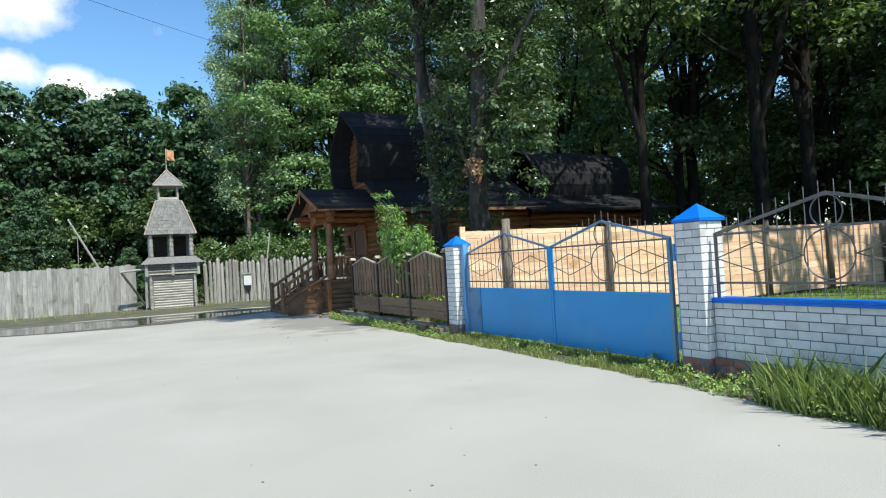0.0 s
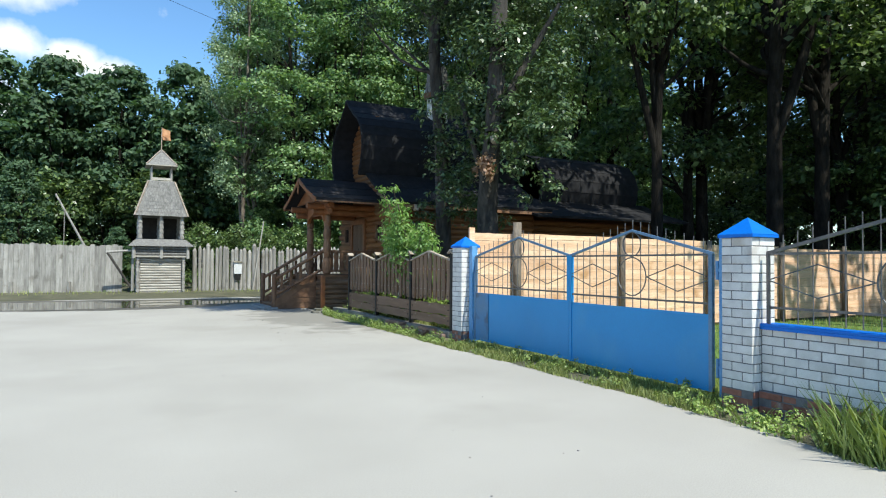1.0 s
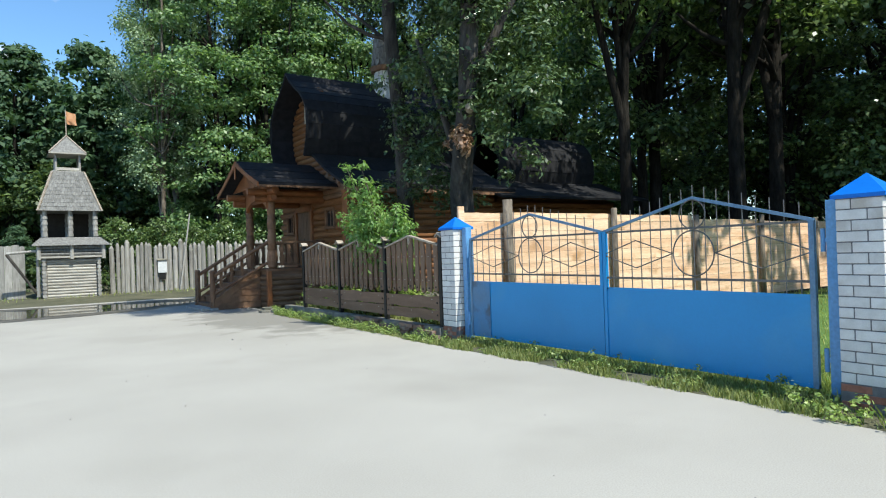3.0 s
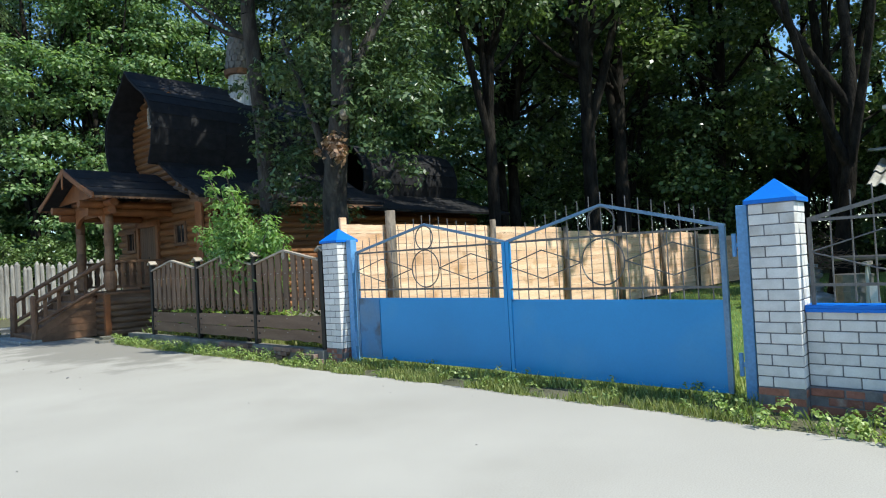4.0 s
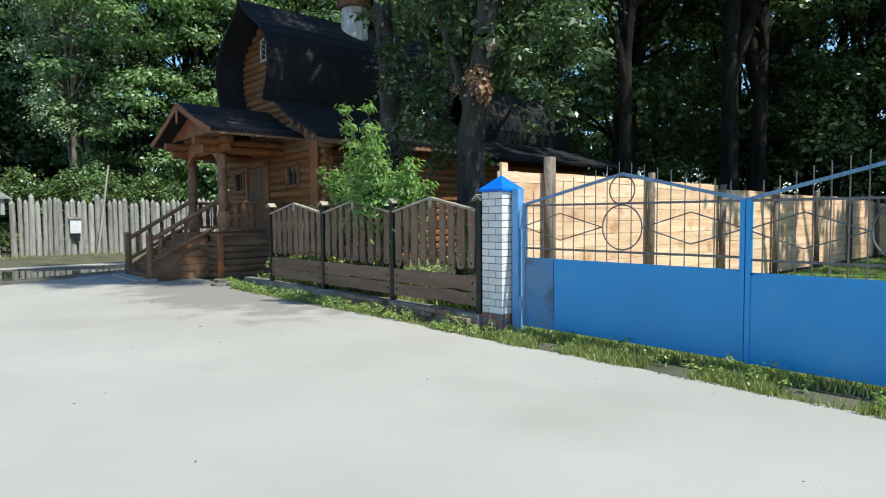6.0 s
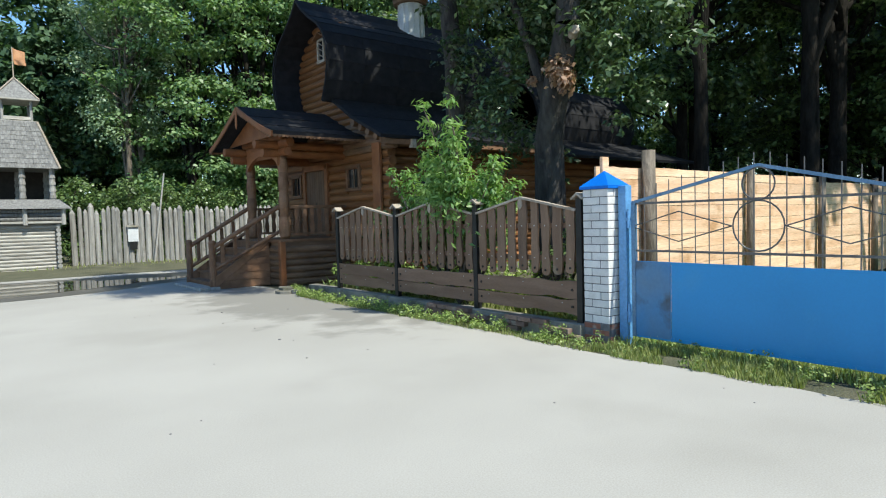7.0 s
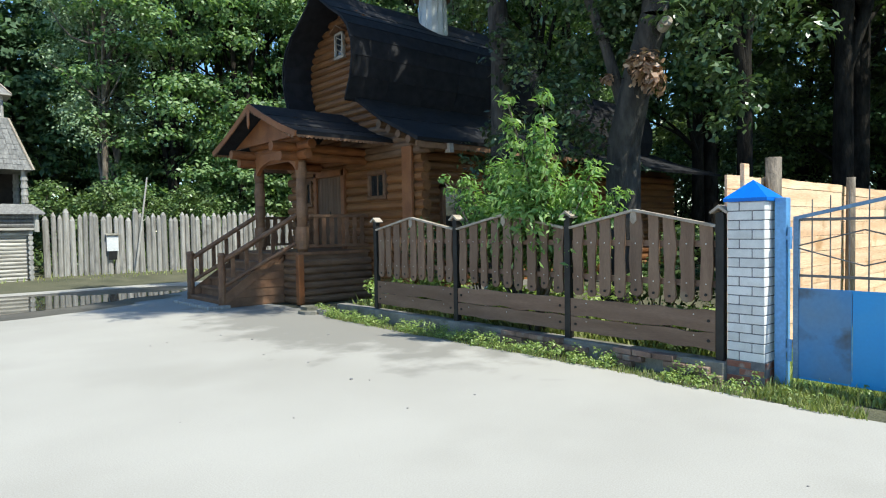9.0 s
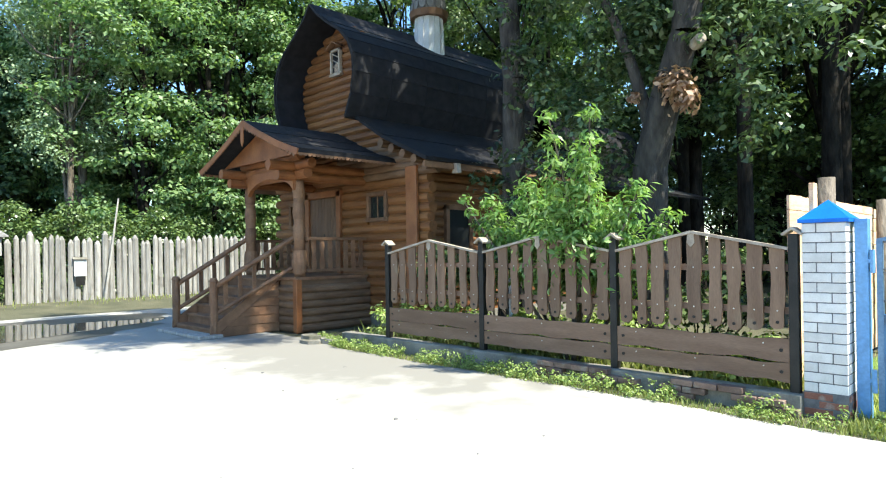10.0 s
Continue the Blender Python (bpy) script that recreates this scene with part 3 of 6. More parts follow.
def gate_leaf(y0, y1, ymid, zb, zp, label, old=0.0, step=1):
    """One leaf of the gate: sheet below, grille above."""
    ob = thing("gate_leaf", (6.5, (y0 + y1) / 2, 0), label, "gate", "leaves of the double gate")
    s = -1 if y1 < y0 else 1
    ys = y0 + s * old
    part("panel", dented_sheet(ys, y1, zb, zp, y0), "blue_gate", ob, smooth=True)
    if old:
        part("panel", box(BM(), 6.493, 6.501, y0, ys - s * 0.004, zb + 0.02, zp), "blue_old", ob, "faded and stained blue sheet")
        part("seam", box(BM(), 6.488, 6.499, ys - s * 0.004, ys + 0.008, zb + 0.02, zp - 0.02), "blue_gate", ob)
    zt = 1.715
    for yy in (y0, y1 - s * 0.05):
        part("stile", box(BM(), 6.485, 6.535, min(yy, yy + s * 0.05), max(yy, yy + s * 0.05), zb + 0.0, zt), "blue_gate" if yy != y0 else "iron_blue", ob)
    part("bottom_rail", bar(BM(), (6.515, y0, zb + 0.02), (6.515, y1, zb + 0.02), 0.04, 0.04), "blue_gate", ob)
    part("middle_rail", bar(BM(), (6.512, y0, zp - 0.01), (6.512, y1, zp - 0.01), 0.03, 0.03), "blue_gate", ob)
    peaked_grille(ob, y0, y1, zp, zt, 2.045, ymid, 6.51, 18)
    return ob


gate_leaf(12.03, 9.135, 10.53, 0.10, 1.012, "blue sheet-iron gate leaf with faded stained corner", 0.52)
gate_leaf(6.50, 9.125, 7.81, 0.085, 0.99, "blue sheet-iron gate leaf hung on the taller post")


def hinge_post(y0, y1, x0, x1, top, s, label):
    ob = thing("gate_post", ((x0 + x1) / 2, (y0 + y1) / 2, 0), label, "gate post", "gate posts")
    part("post", box(BM(), x0, x1, y0, y1, -0.05, top, 0.004), "blue_post", ob)
    ye = y1 if s > 0 else y0
    for z in (0.38, 1.52):
        bm = BM()
        rod(bm, (6.47, ye + s * 0.035, z - 0.11), (6.47, ye + s * 0.035, z + 0.11), 0.022, None, 10)
        box(bm, 6.46, 6.50, min(ye, ye + s * 0.05), max(ye, ye + s * 0.05), z - 0.02, z + 0.02)
        part("hinge", bm, "blue_post", ob)
    return ob


hinge_post(6.275, 6.375, 6.45, 6.55, 1.895, 1, "pale blue steel gate post")
hinge_post(12.09, 12.20, 6.465, 6.585, 1.93, -1, "pale blue steel gate post beside the brick pillar")

rail = thing("wall_railing", (FX + 0.17, 4.1, 0.97), "peaked iron railing with spikes on the low wall", "railing")
peaked_grille(rail, 5.77, 3.07, 1.00, 1.715, 2.045, 4.42, FX + 0.17, 17, "iron")
part("end_stile", box(BM(), FX + 0.15, FX + 0.18, 5.755, 5.785, 0.95, 1.73), "iron", rail)
part("end_stile", box(BM(), FX + 0.15, FX + 0.18, 3.055, 3.085, 0.95, 1.73), "iron", rail)
rail2 = copy_thing(rail, Matrix.Translation((FX + 0.17, 1.2, 0.97)))

# ---- fresh board fence behind the gate ----
boards = thing("board_fence", (18, 12.9, 0), "fresh sawn pine board fence on rough log posts", "fence")
BAY = 3.05


def fence_top(x):
    return 2.27 - 0.016 * (x - 7.0)


for k in range(9):
    x = 8.02 + BAY * k
    h = fence_top(x) + (0.24 if k == 0 else 0.13 + 0.05 * math.sin(k * 2.3))
    bm = BM()
    rod(bm, (x, 12.80, -0.05), (x + 0.03 * math.sin(k), 12.80, h), 0.10 if k == 0 else 0.075, 0.095 if k == 0 else 0.065, 12)
    part("log_post", bm, "bark", boards, "rough bark-covered log post", True)
for k in range(-1, 8):
    x0 = max(6.95, 8.02 + BAY * k)
    x1 = 8.02 + BAY * (k + 1)
    z = 0.05
    top = fence_top(x0) + 0.03 * math.sin(k * 1.9)
    while z < top - 0.02:
        h = min(random.uniform(0.19, 0.27), top - z)
        if top - z - h < 0.07:
            h = top - z
        n = 14
        face = 12.9 + random.uniform(0.0, 0.012)
        outline = [(x0 + (x1 - x0) * j / n, face, z + 0.003 + 0.012 * noise.noise((x0 + j * 0.5, z * 5, 2))) for j in range(n + 1)]
        outline += [(x0 + (x1 - x0) * j / n, face, z + h - 0.003 + (0.018 if z + h > top - 0.02 else 0.010) * noise.noise((x0 + j * 0.5, (z + h) * 5, 2))) for j in range(n, -1, -1)]
        part("board", slab(BM(), outline, (0, 0.028, 0)), "fresh_board", boards)
        z += h
part("stub_post", box(BM(), 6.70, 6.83, 12.60, 12.65, -0.05, 2.33, 0.005), "fresh_board", boards)

# ---- plank fence between pillar and house ----
pf = thing("plank_fence", (6.36, 15.9, 0), "brown stained plank fence with peaked bays and black posts", "fence")
POSTS = (12.70, 14.72, 16.90, 19.07)
for y in POSTS:
    post = part("post", box(BM(), 6.315, 6.405, y - 0.045, y + 0.045, 0.0, 1.80, 0.006), "black_iron", pf, "black square post")
    bm = BM()
    slab(bm, [(6.28, y - 0.10, 1.80), (6.28, y, 1.875), (6.28, y + 0.10, 1.80), (6.28, y + 0.085, 1.78), (6.28, y, 1.842), (6.28, y - 0.085, 1.78)], (0.16, 0, 0))
    part("post_cap", bm, "pale_cap", post, "small gabled wooden cap")


def wavy_plank(y, w, z0, z1, x, seed, slope=0.0):
    """An upright plank with waney edges and a rounded foot."""
    levels = [z0 + 0.062 * v for v in (0.0, 0.06, 0.25, 0.55, 1.0)]
    levels += [levels[-1] + (z1 - levels[-1]) * (k + 1) / 11 for k in range(11)]
    n = len(levels) - 1
    left, right = [], []
    for k, z in enumerate(levels):
        foot = math.sqrt(max(0.0, 1 - max(0.0, 1 - (z - z0) / 0.062) ** 2))
        wl = w / 2 * (0.22 + 0.78 * foot) + 0.026 * noise.noise((seed, z * 3.4, 0)) * foot
        wr = w / 2 * (0.22 + 0.78 * foot) + 0.026 * noise.noise((seed, z * 3.4, 9)) * foot
        left.append((x, y - wl, z - (slope * wl if k == n else 0)))
        right.append((x, y + wr, z + (slope * wr if k == n else 0)))
    return slab(BM(), left + right[::-1], (0.028, 0, 0))


for a, b, mid, cnt in ((12.745, 14.675, 13.74, 9), (14.765, 16.855, 15.86, 9), (16.945, 19.025, 18.02, 9)):
    def crest(y, a=a, b=b, mid=mid):
        return 1.63 + 0.20 * (1 - abs(y - mid) / ((b - mid) if y > mid else (mid - a)))
    for lo, hi in ((a, mid), (mid, b)):
        part("top_rail", bar(BM(), (6.345, lo, crest(lo) + 0.02), (6.345, hi, crest(hi) + 0.02), 0.085, 0.03), "pale_cap", pf, "pale weathered capping rail")
    for z in (0.98, 1.42):
        part("cross_rail", box(BM(), 6.375, 6.41, a, b, z, z + 0.07), "rail_wood", pf)
    for k in range(cnt):
        y = a + (b - a) * (k + 0.5) / cnt + random.uniform(-0.015, 0.015)
        w = random.uniform(0.125, 0.165)
        s = 0.2 / ((b - mid) if y > mid else (mid - a)) * (-1 if y > mid else 1)
        z0 = 0.80 + random.uniform(-0.035, 0.03)
        plank = part("plank", wavy_plank(y, w, z0, crest(y), 6.335, random.uniform(0, 99), s), "picket", pf)
        bm = BM()
        rod(bm, (6.325, y, z0 + 0.07), (6.34, y, z0 + 0.07), 0.017, None, 8)
        part("plug", bm, "black_iron", plank, "dark wooden plug")
        for zz in (1.015, 1.455):
            part("bolt", rod(BM(), (6.329, y, zz), (6.337, y, zz), 0.008, None, 6), "bolt", plank)
    part("pendant", slab(BM(), [(6.318, mid - 0.035, crest(mid) + 0.0), (6.318, mid + 0.035, crest(mid) + 0.0), (6.318, mid + 0.045, crest(mid) - 0.10), (6.318, mid, crest(mid) - 0.15), (6.318, mid - 0.045, crest(mid) - 0.10)], (0.015, 0, 0)), "pale_cap", pf)
    for z0, z1 in ((0.30, 0.49), (0.505, 0.725)):
        n = 16
        sd = random.uniform(0, 50)
        outline = [(6.33, a + (b - a) * k / n, z0 + 0.03 * noise.noise((sd, k * 0.4, 0))) for k in range(n + 1)]
        outline += [(6.33, a + (b - a) * k / n, z1 + 0.03 * noise.noise((sd, k * 0.4, 5))) for k in range(n, -1, -1)]
        rl = part("low_board", slab(BM(), outline, (0.03, 0, 0)), "rail_wood", pf)
        for y in (a + 0.08, b - 0.08):
            part("plug", rod(BM(), (6.319, y, (z0 + z1) / 2), (6.335, y, (z0 + z1) / 2), 0.018, None, 8), "black_iron", rl)
        for y in (a + 0.25, (a + b) / 2, b - 0.25):
            part("bolt", rod(BM(), (6.322, y, z1 - 0.05), (6.332, y, z1 - 0.05), 0.008, None, 6), "bolt", rl)

pipe = thing("white_post", (6.96, 16.85, 0), "thin white pipe standing behind the plank fence", "post")
part("pipe", rod(BM(), (6.96, 16.85, -0.05), (6.96, 16.85, 1.70), 0.034, 0.034, 12), "plastic", pipe, smooth=True)
part("pipe_cap", rod(BM(), (6.96, 16.85, 1.70), (6.96, 16.85, 1.73), 0.04, 0.03, 12), "plastic", pipe)

kerb = thing("fence_footing", (6.36, 15.9, 0), "low concrete and dirty brick footing under the plank fence", "footing")
part("footing", box(BM(), 6.24, 6.46, 12.62, 20.3, -0.05, 0.20, 0.012), "concrete", kerb)
y = 12.75
while y < 15.7:
    for k in range(3):
        if random.random() < 0.6:
            piece("brick", DULL, kerb, pose(6.20 + random.uniform(0, 0.015), y + (0.13 if k == 1 else 0), 0.03 + 0.073 * k, 0, 0, random.uniform(-3, 3)))
    y += 0.262
stones = thing("stone_slab", (6.0, 20.6, 0), "flat broken stone slabs lying by the steps", "stones")
for k, (x, y) in enumerate(((5.85, 20.75), (6.12, 20.5), (6.0, 20.95))):
    outline = [(x + 0.2 * math.cos(a) * random.uniform(0.7, 1.2), y + 0.26 * math.sin(a) * random.uniform(0.7, 1.2), 0.0) for a in [j * 0.785 for j in range(8)]]
    part("slab", slab(BM(), outline, (0, 0, 0.06 + 0.03 * k)), "concrete", stones)


# ---- log house ----
HX, HY0, HY1, RY = 8.45, 20.62, 26.1, 23.37     # front wall, side walls, ridge
house = thing("log_house", (11, RY, 0), "varnished log house with a black bulging gambrel roof", "house")


def log_run(parent, p, q, r, material, n=10):
    """One log with slightly rounded ends."""
    bm = rod(BM(), p, q, r * random.uniform(0.97, 1.03), r * random.uniform(0.95, 1.02), n)
    return part("log", bm, material, parent, smooth=False)


LOG_R = 0.118
STEP = 0.205
front = part("front_wall", box(BM(), HX + 0.02, HX + 0.16, HY0 + 0.1, HY1 - 0.1, 0.25, 3.75), "log", house)
side = part("side_wall", box(BM(), HX + 0.1, 14.0, HY0 + 0.02, HY0 + 0.16, 0.25, 3.75), "log_x", house)
part("far_wall", box(BM(), HX + 0.1, 14.0, HY1 - 0.16, HY1 - 0.02, 0.25, 3.75), "log_x", house)
part("back_wall", box(BM(), 13.9, 14.0, HY0 + 0.1, HY1 - 0.1, 0.25, 3.55), "log", house)
part("footing", box(BM(), HX - 0.02, 14.1, HY0 - 0.04, HY1 + 0.04, -0.05, 0.26), "concrete", house)
DOOR = (23.32, 24.72)          # door opening along y
WIN = (21.50, 22.28)           # small window
z = 0.36
k = 0
while z < 3.75:
    x = HX + 0.06
    cuts = [(HY0 - 0.46 if k % 2 else HY0 - 0.40, HY1 + 0.28 if k % 2 else HY1 + 0.05)]
    holes = []
    if 1.0 < z < 3.12:
        holes.append(DOOR)
    if 2.30 < z < 3.0:
        holes += [WIN, (25.0, 25.6)]
    spans = [cuts[0][0]]
    for a, b in sorted(holes):
        spans += [a, b]
    spans.append(cuts[0][1])
    for a, b in zip(spans[::2], spans[1::2]):
        log_run(front, (x, a, z), (x, b, z), LOG_R, "log")
    # side wall, half a log higher, with crossing ends at the corner
    log_run(side, (HX - 0.04, HY0 + 0.06, z + STEP / 2), (14.05, HY0 + 0.06, z + STEP / 2), LOG_R, "log_x")
    z += STEP
    k += 1
part("corner_post", box(BM(), HX - 0.15, HX - 0.065, HY0 - 0.16, HY0 + 0.18, 0.3, 3.5, 0.01), "timber", house, "squared corner board")

# small windows with glass and carved surrounds
def house_window(y0, y1, z0, z1, x):
    w = part("window", box(BM(), x - 0.02, x + 0.01, y0, y1, z0, z1), "pane", house, "dark window pane")
    for a, b, c, d in ((y0 - 0.09, y0, z0 - 0.06, z1 + 0.06), (y1, y1 + 0.09, z0 - 0.06, z1 + 0.06), (y0 - 0.09, y1 + 0.09, z1, z1 + 0.09), (y0 - 0.12, y1 + 0.12, z0 - 0.09, z0)):
        part("window_frame", box(BM(), x - 0.09, x + 0.08, a, b, c, d, 0.008), "old_timber", w)
    part("glazing_bar", box(BM(), x - 0.04, x - 0.022, (y0 + y1) / 2 - 0.015, (y0 + y1) / 2 + 0.015, z0, z1), "old_timber", w)
    return w


house_window(21.62, 22.16, 2.46, 2.96, HX)
house_window(25.05, 25.55, 2.40, 2.92, HX)
side_window = part("window", box(BM(), 9.35, 10.0, HY0 - 0.09, HY0 - 0.065, 1.7, 2.6), "pane", house, "dark window pane")
for a, b, c, d in ((9.24, 9.35, 1.6, 2.7), (10.0, 10.11, 1.6, 2.7), (9.24, 10.11, 2.6, 2.72), (9.2, 10.15, 1.58, 1.7)):
    part("window_frame", box(BM(), a, b, HY0 - 0.13, HY0 + 0.03, c, d, 0.008), "old_timber", side_window)

# door: two leaves of boards in a heavy frame
door = part("door", box(BM(), HX - 0.03, HX + 0.016, DOOR[0] + 0.08, DOOR[1] - 0.08, 1.13, 3.06), "old_timber", house, "brown double plank door")
k = 0
y = DOOR[0] + 0.09
while y < DOOR[1] - 0.12:
    part("door_board", box(BM(), HX - 0.06, HX - 0.032, y, y + 0.135, 1.20, 3.03, 0.006), "door_wood", door)
    y += 0.142
part("door_handle", rod(BM(), (HX - 0.08, 23.98, 1.98), (HX - 0.08, 23.98, 2.14), 0.012, None, 6), "black_iron", door)
for a, b in ((DOOR[0] - 0.06, DOOR[0] + 0.09), (DOOR[1] - 0.09, DOOR[1] + 0.06)):
    part("door_frame", box(BM(), HX - 0.12, HX + 0.12, a, b, 1.1, 3.2, 0.01), "timber", door)
part("door_frame", box(BM(), HX - 0.12, HX + 0.12, DOOR[0] - 0.08, DOOR[1] + 0.08, 3.05, 3.22, 0.01), "timber", door)

# upper gable of logs under the bulging roof
PROFILE = ((0.0, 7.60), (0.28, 7.30), (0.72, 6.98), (1.18, 6.70), (1.48, 6.40), (1.64, 6.06), (1.67, 5.66), (1.57, 5.2), (1.34, 4.72))


def half_at(z):
    for (a, za), (b, zb) in zip(PROFILE, PROFILE[1:]):
        if zb <= z <= za:
            return a + (b - a) * (za - z) / (za - zb)
    return PROFILE[-1][0] if z < PROFILE[-1][1] else 0.0


gable = part("gable_wall", slab(BM(), [(HX + 0.1, RY + s * (w - 0.12), zz) for s, seq in ((1, PROFILE), (-1, PROFILE[::-1])) for w, zz in seq if w > 0.2], (0.1, 0, 0)), "log", house)
part("back_gable", slab(BM(), [(13.9, RY + s * (w - 0.12), zz) for s, seq in ((1, PROFILE), (-1, PROFILE[::-1])) for w, zz in seq if w > 0.2], (0.1, 0, 0)), "log", house)
z = 3.85
while z < 7.1:
    h = half_at(z) - 0.10 if z > 4.75 else min(1.05 + (4.84 - z) / 0.6, 2.6)
    if h > 0.12:
        log_run(gable, (HX + 0.06, RY - h, z), (HX + 0.06, RY + h, z), 0.105, "log")
    z += 0.185
gw = part("gable_window", box(BM(), HX - 0.07, HX - 0.04, RY - 0.14, RY + 0.14, 6.10, 6.60), "pane", house, "small attic window")
for a, b, c, d in ((-0.20, -0.14, 6.04, 6.66), (0.14, 0.20, 6.04, 6.66), (-0.20, 0.20, 6.60, 6.66), (-0.23, 0.23, 6.00, 6.08)):
    part("window_frame", box(BM(), HX - 0.12, HX - 0.02, RY + a, RY + b, c, d, 0.006), "pale_cap", gw)
bm = BM()
slab(bm, [(HX - 0.2, RY - 0.30, 6.68), (HX - 0.2, RY, 6.84), (HX - 0.2, RY + 0.30, 6.68), (HX - 0.2, RY + 0.30, 6.65), (HX - 0.2, RY, 6.81), (HX - 0.2, RY - 0.30, 6.65)], (0.16, 0, 0))
part("window_hood", bm, "old_timber", gw)
for z0 in (6.20, 6.35, 6.50):
    part("lattice", bar(BM(), (HX - 0.08, RY - 0.14, z0 - 0.07), (HX - 0.08, RY + 0.14, z0 + 0.07), 0.02, 0.02), "pale_cap", gw)


def roof_shell(parent, profile, ridge_y, x0, x1, thick, name="roof"):
    """A roof of constant section along x, with thickness, and courses lapping over each other."""
    path = [(-w, z) for w, z in profile[::-1]] + [(w, z) for w, z in profile[1:]]
    inner = [(w * 0.955, z - thick) for w, z in path]
    loop = path + inner[::-1]
    bm = slab(BM(), [(x0, ridge_y + w, z) for w, z in loop], (x1 - x0, 0, 0))
    return part(name, bm, "shingle", parent, "black bitumen roofing")


upper = roof_shell(house, PROFILE, RY, 7.66, 14.25, 0.05, "upper_roof")
# felt courses with a small step at each lap
def courses(parent, profile, ridge_y, x0, x1, sides=(1, -1), width=1.0):
    for s in sides:
        for (a, za), (b, zb) in zip(profile, profile[1:]):
            d = Vector((0, s * (b - a), zb - za))
            nrm = Vector((0, s * (za - zb), b - a)).normalized()
            x = x0
            while x < x1 - 0.02:
                e = min(x + width, x1)
                p0 = Vector((0, ridge_y + s * a, za)) + nrm * 0.006
                p1 = Vector((0, ridge_y + s * b, zb)) + nrm * 0.018
                bm = BM()
                vs = [bm.verts.new((x + 0.003, p0.y, p0.z)), bm.verts.new((e - 0.003, p0.y, p0.z)), bm.verts.new((e - 0.003, p1.y, p1.z)), bm.verts.new((x + 0.003, p1.y, p1.z))]
                f = bm.faces.new(vs)
                back = bmesh.ops.extrude_face_region(bm, geom=[f])
                for v in [g for g in back["geom"] if isinstance(g, bmesh.types.BMVert)]:
                    v.co -= nrm * 0.012
                bmesh.ops.recalc_face_normals(bm, faces=bm.faces[:])
                part("felt_sheet", bm, "shingle", parent)
                x = e


courses(upper, PROFILE[1:], RY, 7.66, 14.25, (-1, 1), 1.1)
for s in (-1, 1):
    for (a, za), (b, zb) in zip(PROFILE, PROFILE[1:]):
        part("verge_board", bar(BM(), (7.67, RY + s * a, za - 0.03), (7.67, RY + s * b, zb - 0.03), 0.05, 0.09, (1, 0, 0)), "shingle", upper)

# skirt roofs below, falling to the eaves
SKIRT = ((1.20, 4.84), (2.3, 4.18), (3.66, 3.56))
for s in (-1, 1):
    loop = [(w, z) for w, z in SKIRT] + [(w - 0.02, z - 0.06) for w, z in SKIRT[::-1]]
    sk = part("skirt_roof", slab(BM(), [(HX - 0.55, RY + s * w, z) for w, z in loop], (6.4, 0, 0)), "shingle", house, "black bitumen roofing")
    courses(sk, SKIRT, RY, HX - 0.55, HX + 5.85, (s,), 1.1)
    part("eave_board", bar(BM(), (HX - 0.55, RY + s * 3.60, 3.43), (HX + 5.85, RY + s * 3.60, 3.43), 0.03, 0.12), "old_timber", sk)
for k in range(5):
    log_run(front, (HX - 0.30, HY0 - 0.62 + 0.36 * k, 3.46 + 0.155 * k), (HX + 0.4, HY0 - 0.62 + 0.36 * k, 3.46 + 0.155 * k), 0.095, "worn_log")
    log_run(front, (HX + 0.0, HY0 - 0.70 + 0.36 * k, 3.40 + 0.155 * k), (HX + 0.0, RY, 3.40 + 0.155 * k), 0.095, "worn_log")
bm = BM()
slab(bm, [(HX + 0.3, HY0 - 0.96, 3.30), (HX + 0.3, HY0 - 0.80, 3.30), (HX + 0.3, HY0 - 0.83, 3.5), (HX + 0.3, HY0 - 0.93, 3.5)], (0.12, 0, 0))
part("lantern", bm, "pale_cap", house, "small pale lantern under the eave")

# chimney turret: white boarded drum, dark flange, shingled neck
turret = part("turret", rod(BM(), (11.2, 23.0, 6.4), (11.2, 23.0, 8.0), 0.44, 0.38, 8), "white_paint", house, "white boarded octagonal roof turret")
for k in range(16):
    a = 2 * math.pi * k / 16
    bm = rod(BM(), (11.2 + 0.42 * math.cos(a), 23.0 + 0.42 * math.sin(a), 6.5), (11.2 + 0.37 * math.cos(a), 23.0 + 0.37 * math.sin(a), 7.98), 0.018, None, 5)
    part("batten", bm, "white_paint", turret)
part("flange", rod(BM(), (11.2, 23.0, 7.98), (11.2, 23.0, 8.14), 0.5, 0.54, 16), "old_timber", turret, "dark flared timber ring")
part("neck", rod(BM(), (11.2, 23.0, 8.14), (11.2, 23.0, 9.3), 0.44, 0.30, 16), "grey_shake", turret, "shingled neck")
for r in range(5):
    for k in range(14):
        a = 2 * math.pi * (k + 0.5 * (r % 2)) / 14
        rr = 0.46 - 0.026 * r
        z0 = 8.16 + 0.2 * r
        c, sn = math.cos(a), math.sin(a)
        px, py = 11.2 + rr * c, 23.0 + rr * sn
        bm = slab(BM(), [(px - sn * 0.09, py + c * 0.09, z0 + 0.22), (px + sn * 0.09, py - c * 0.09, z0 + 0.22), (px + sn * 0.09, py - c * 0.09, z0 + 0.08), (px, py, z0), (px - sn * 0.09, py + c * 0.09, z0 + 0.08)], (c * 0.015, sn * 0.015, 0))
        part("shake", bm, "grey_shake", turret)

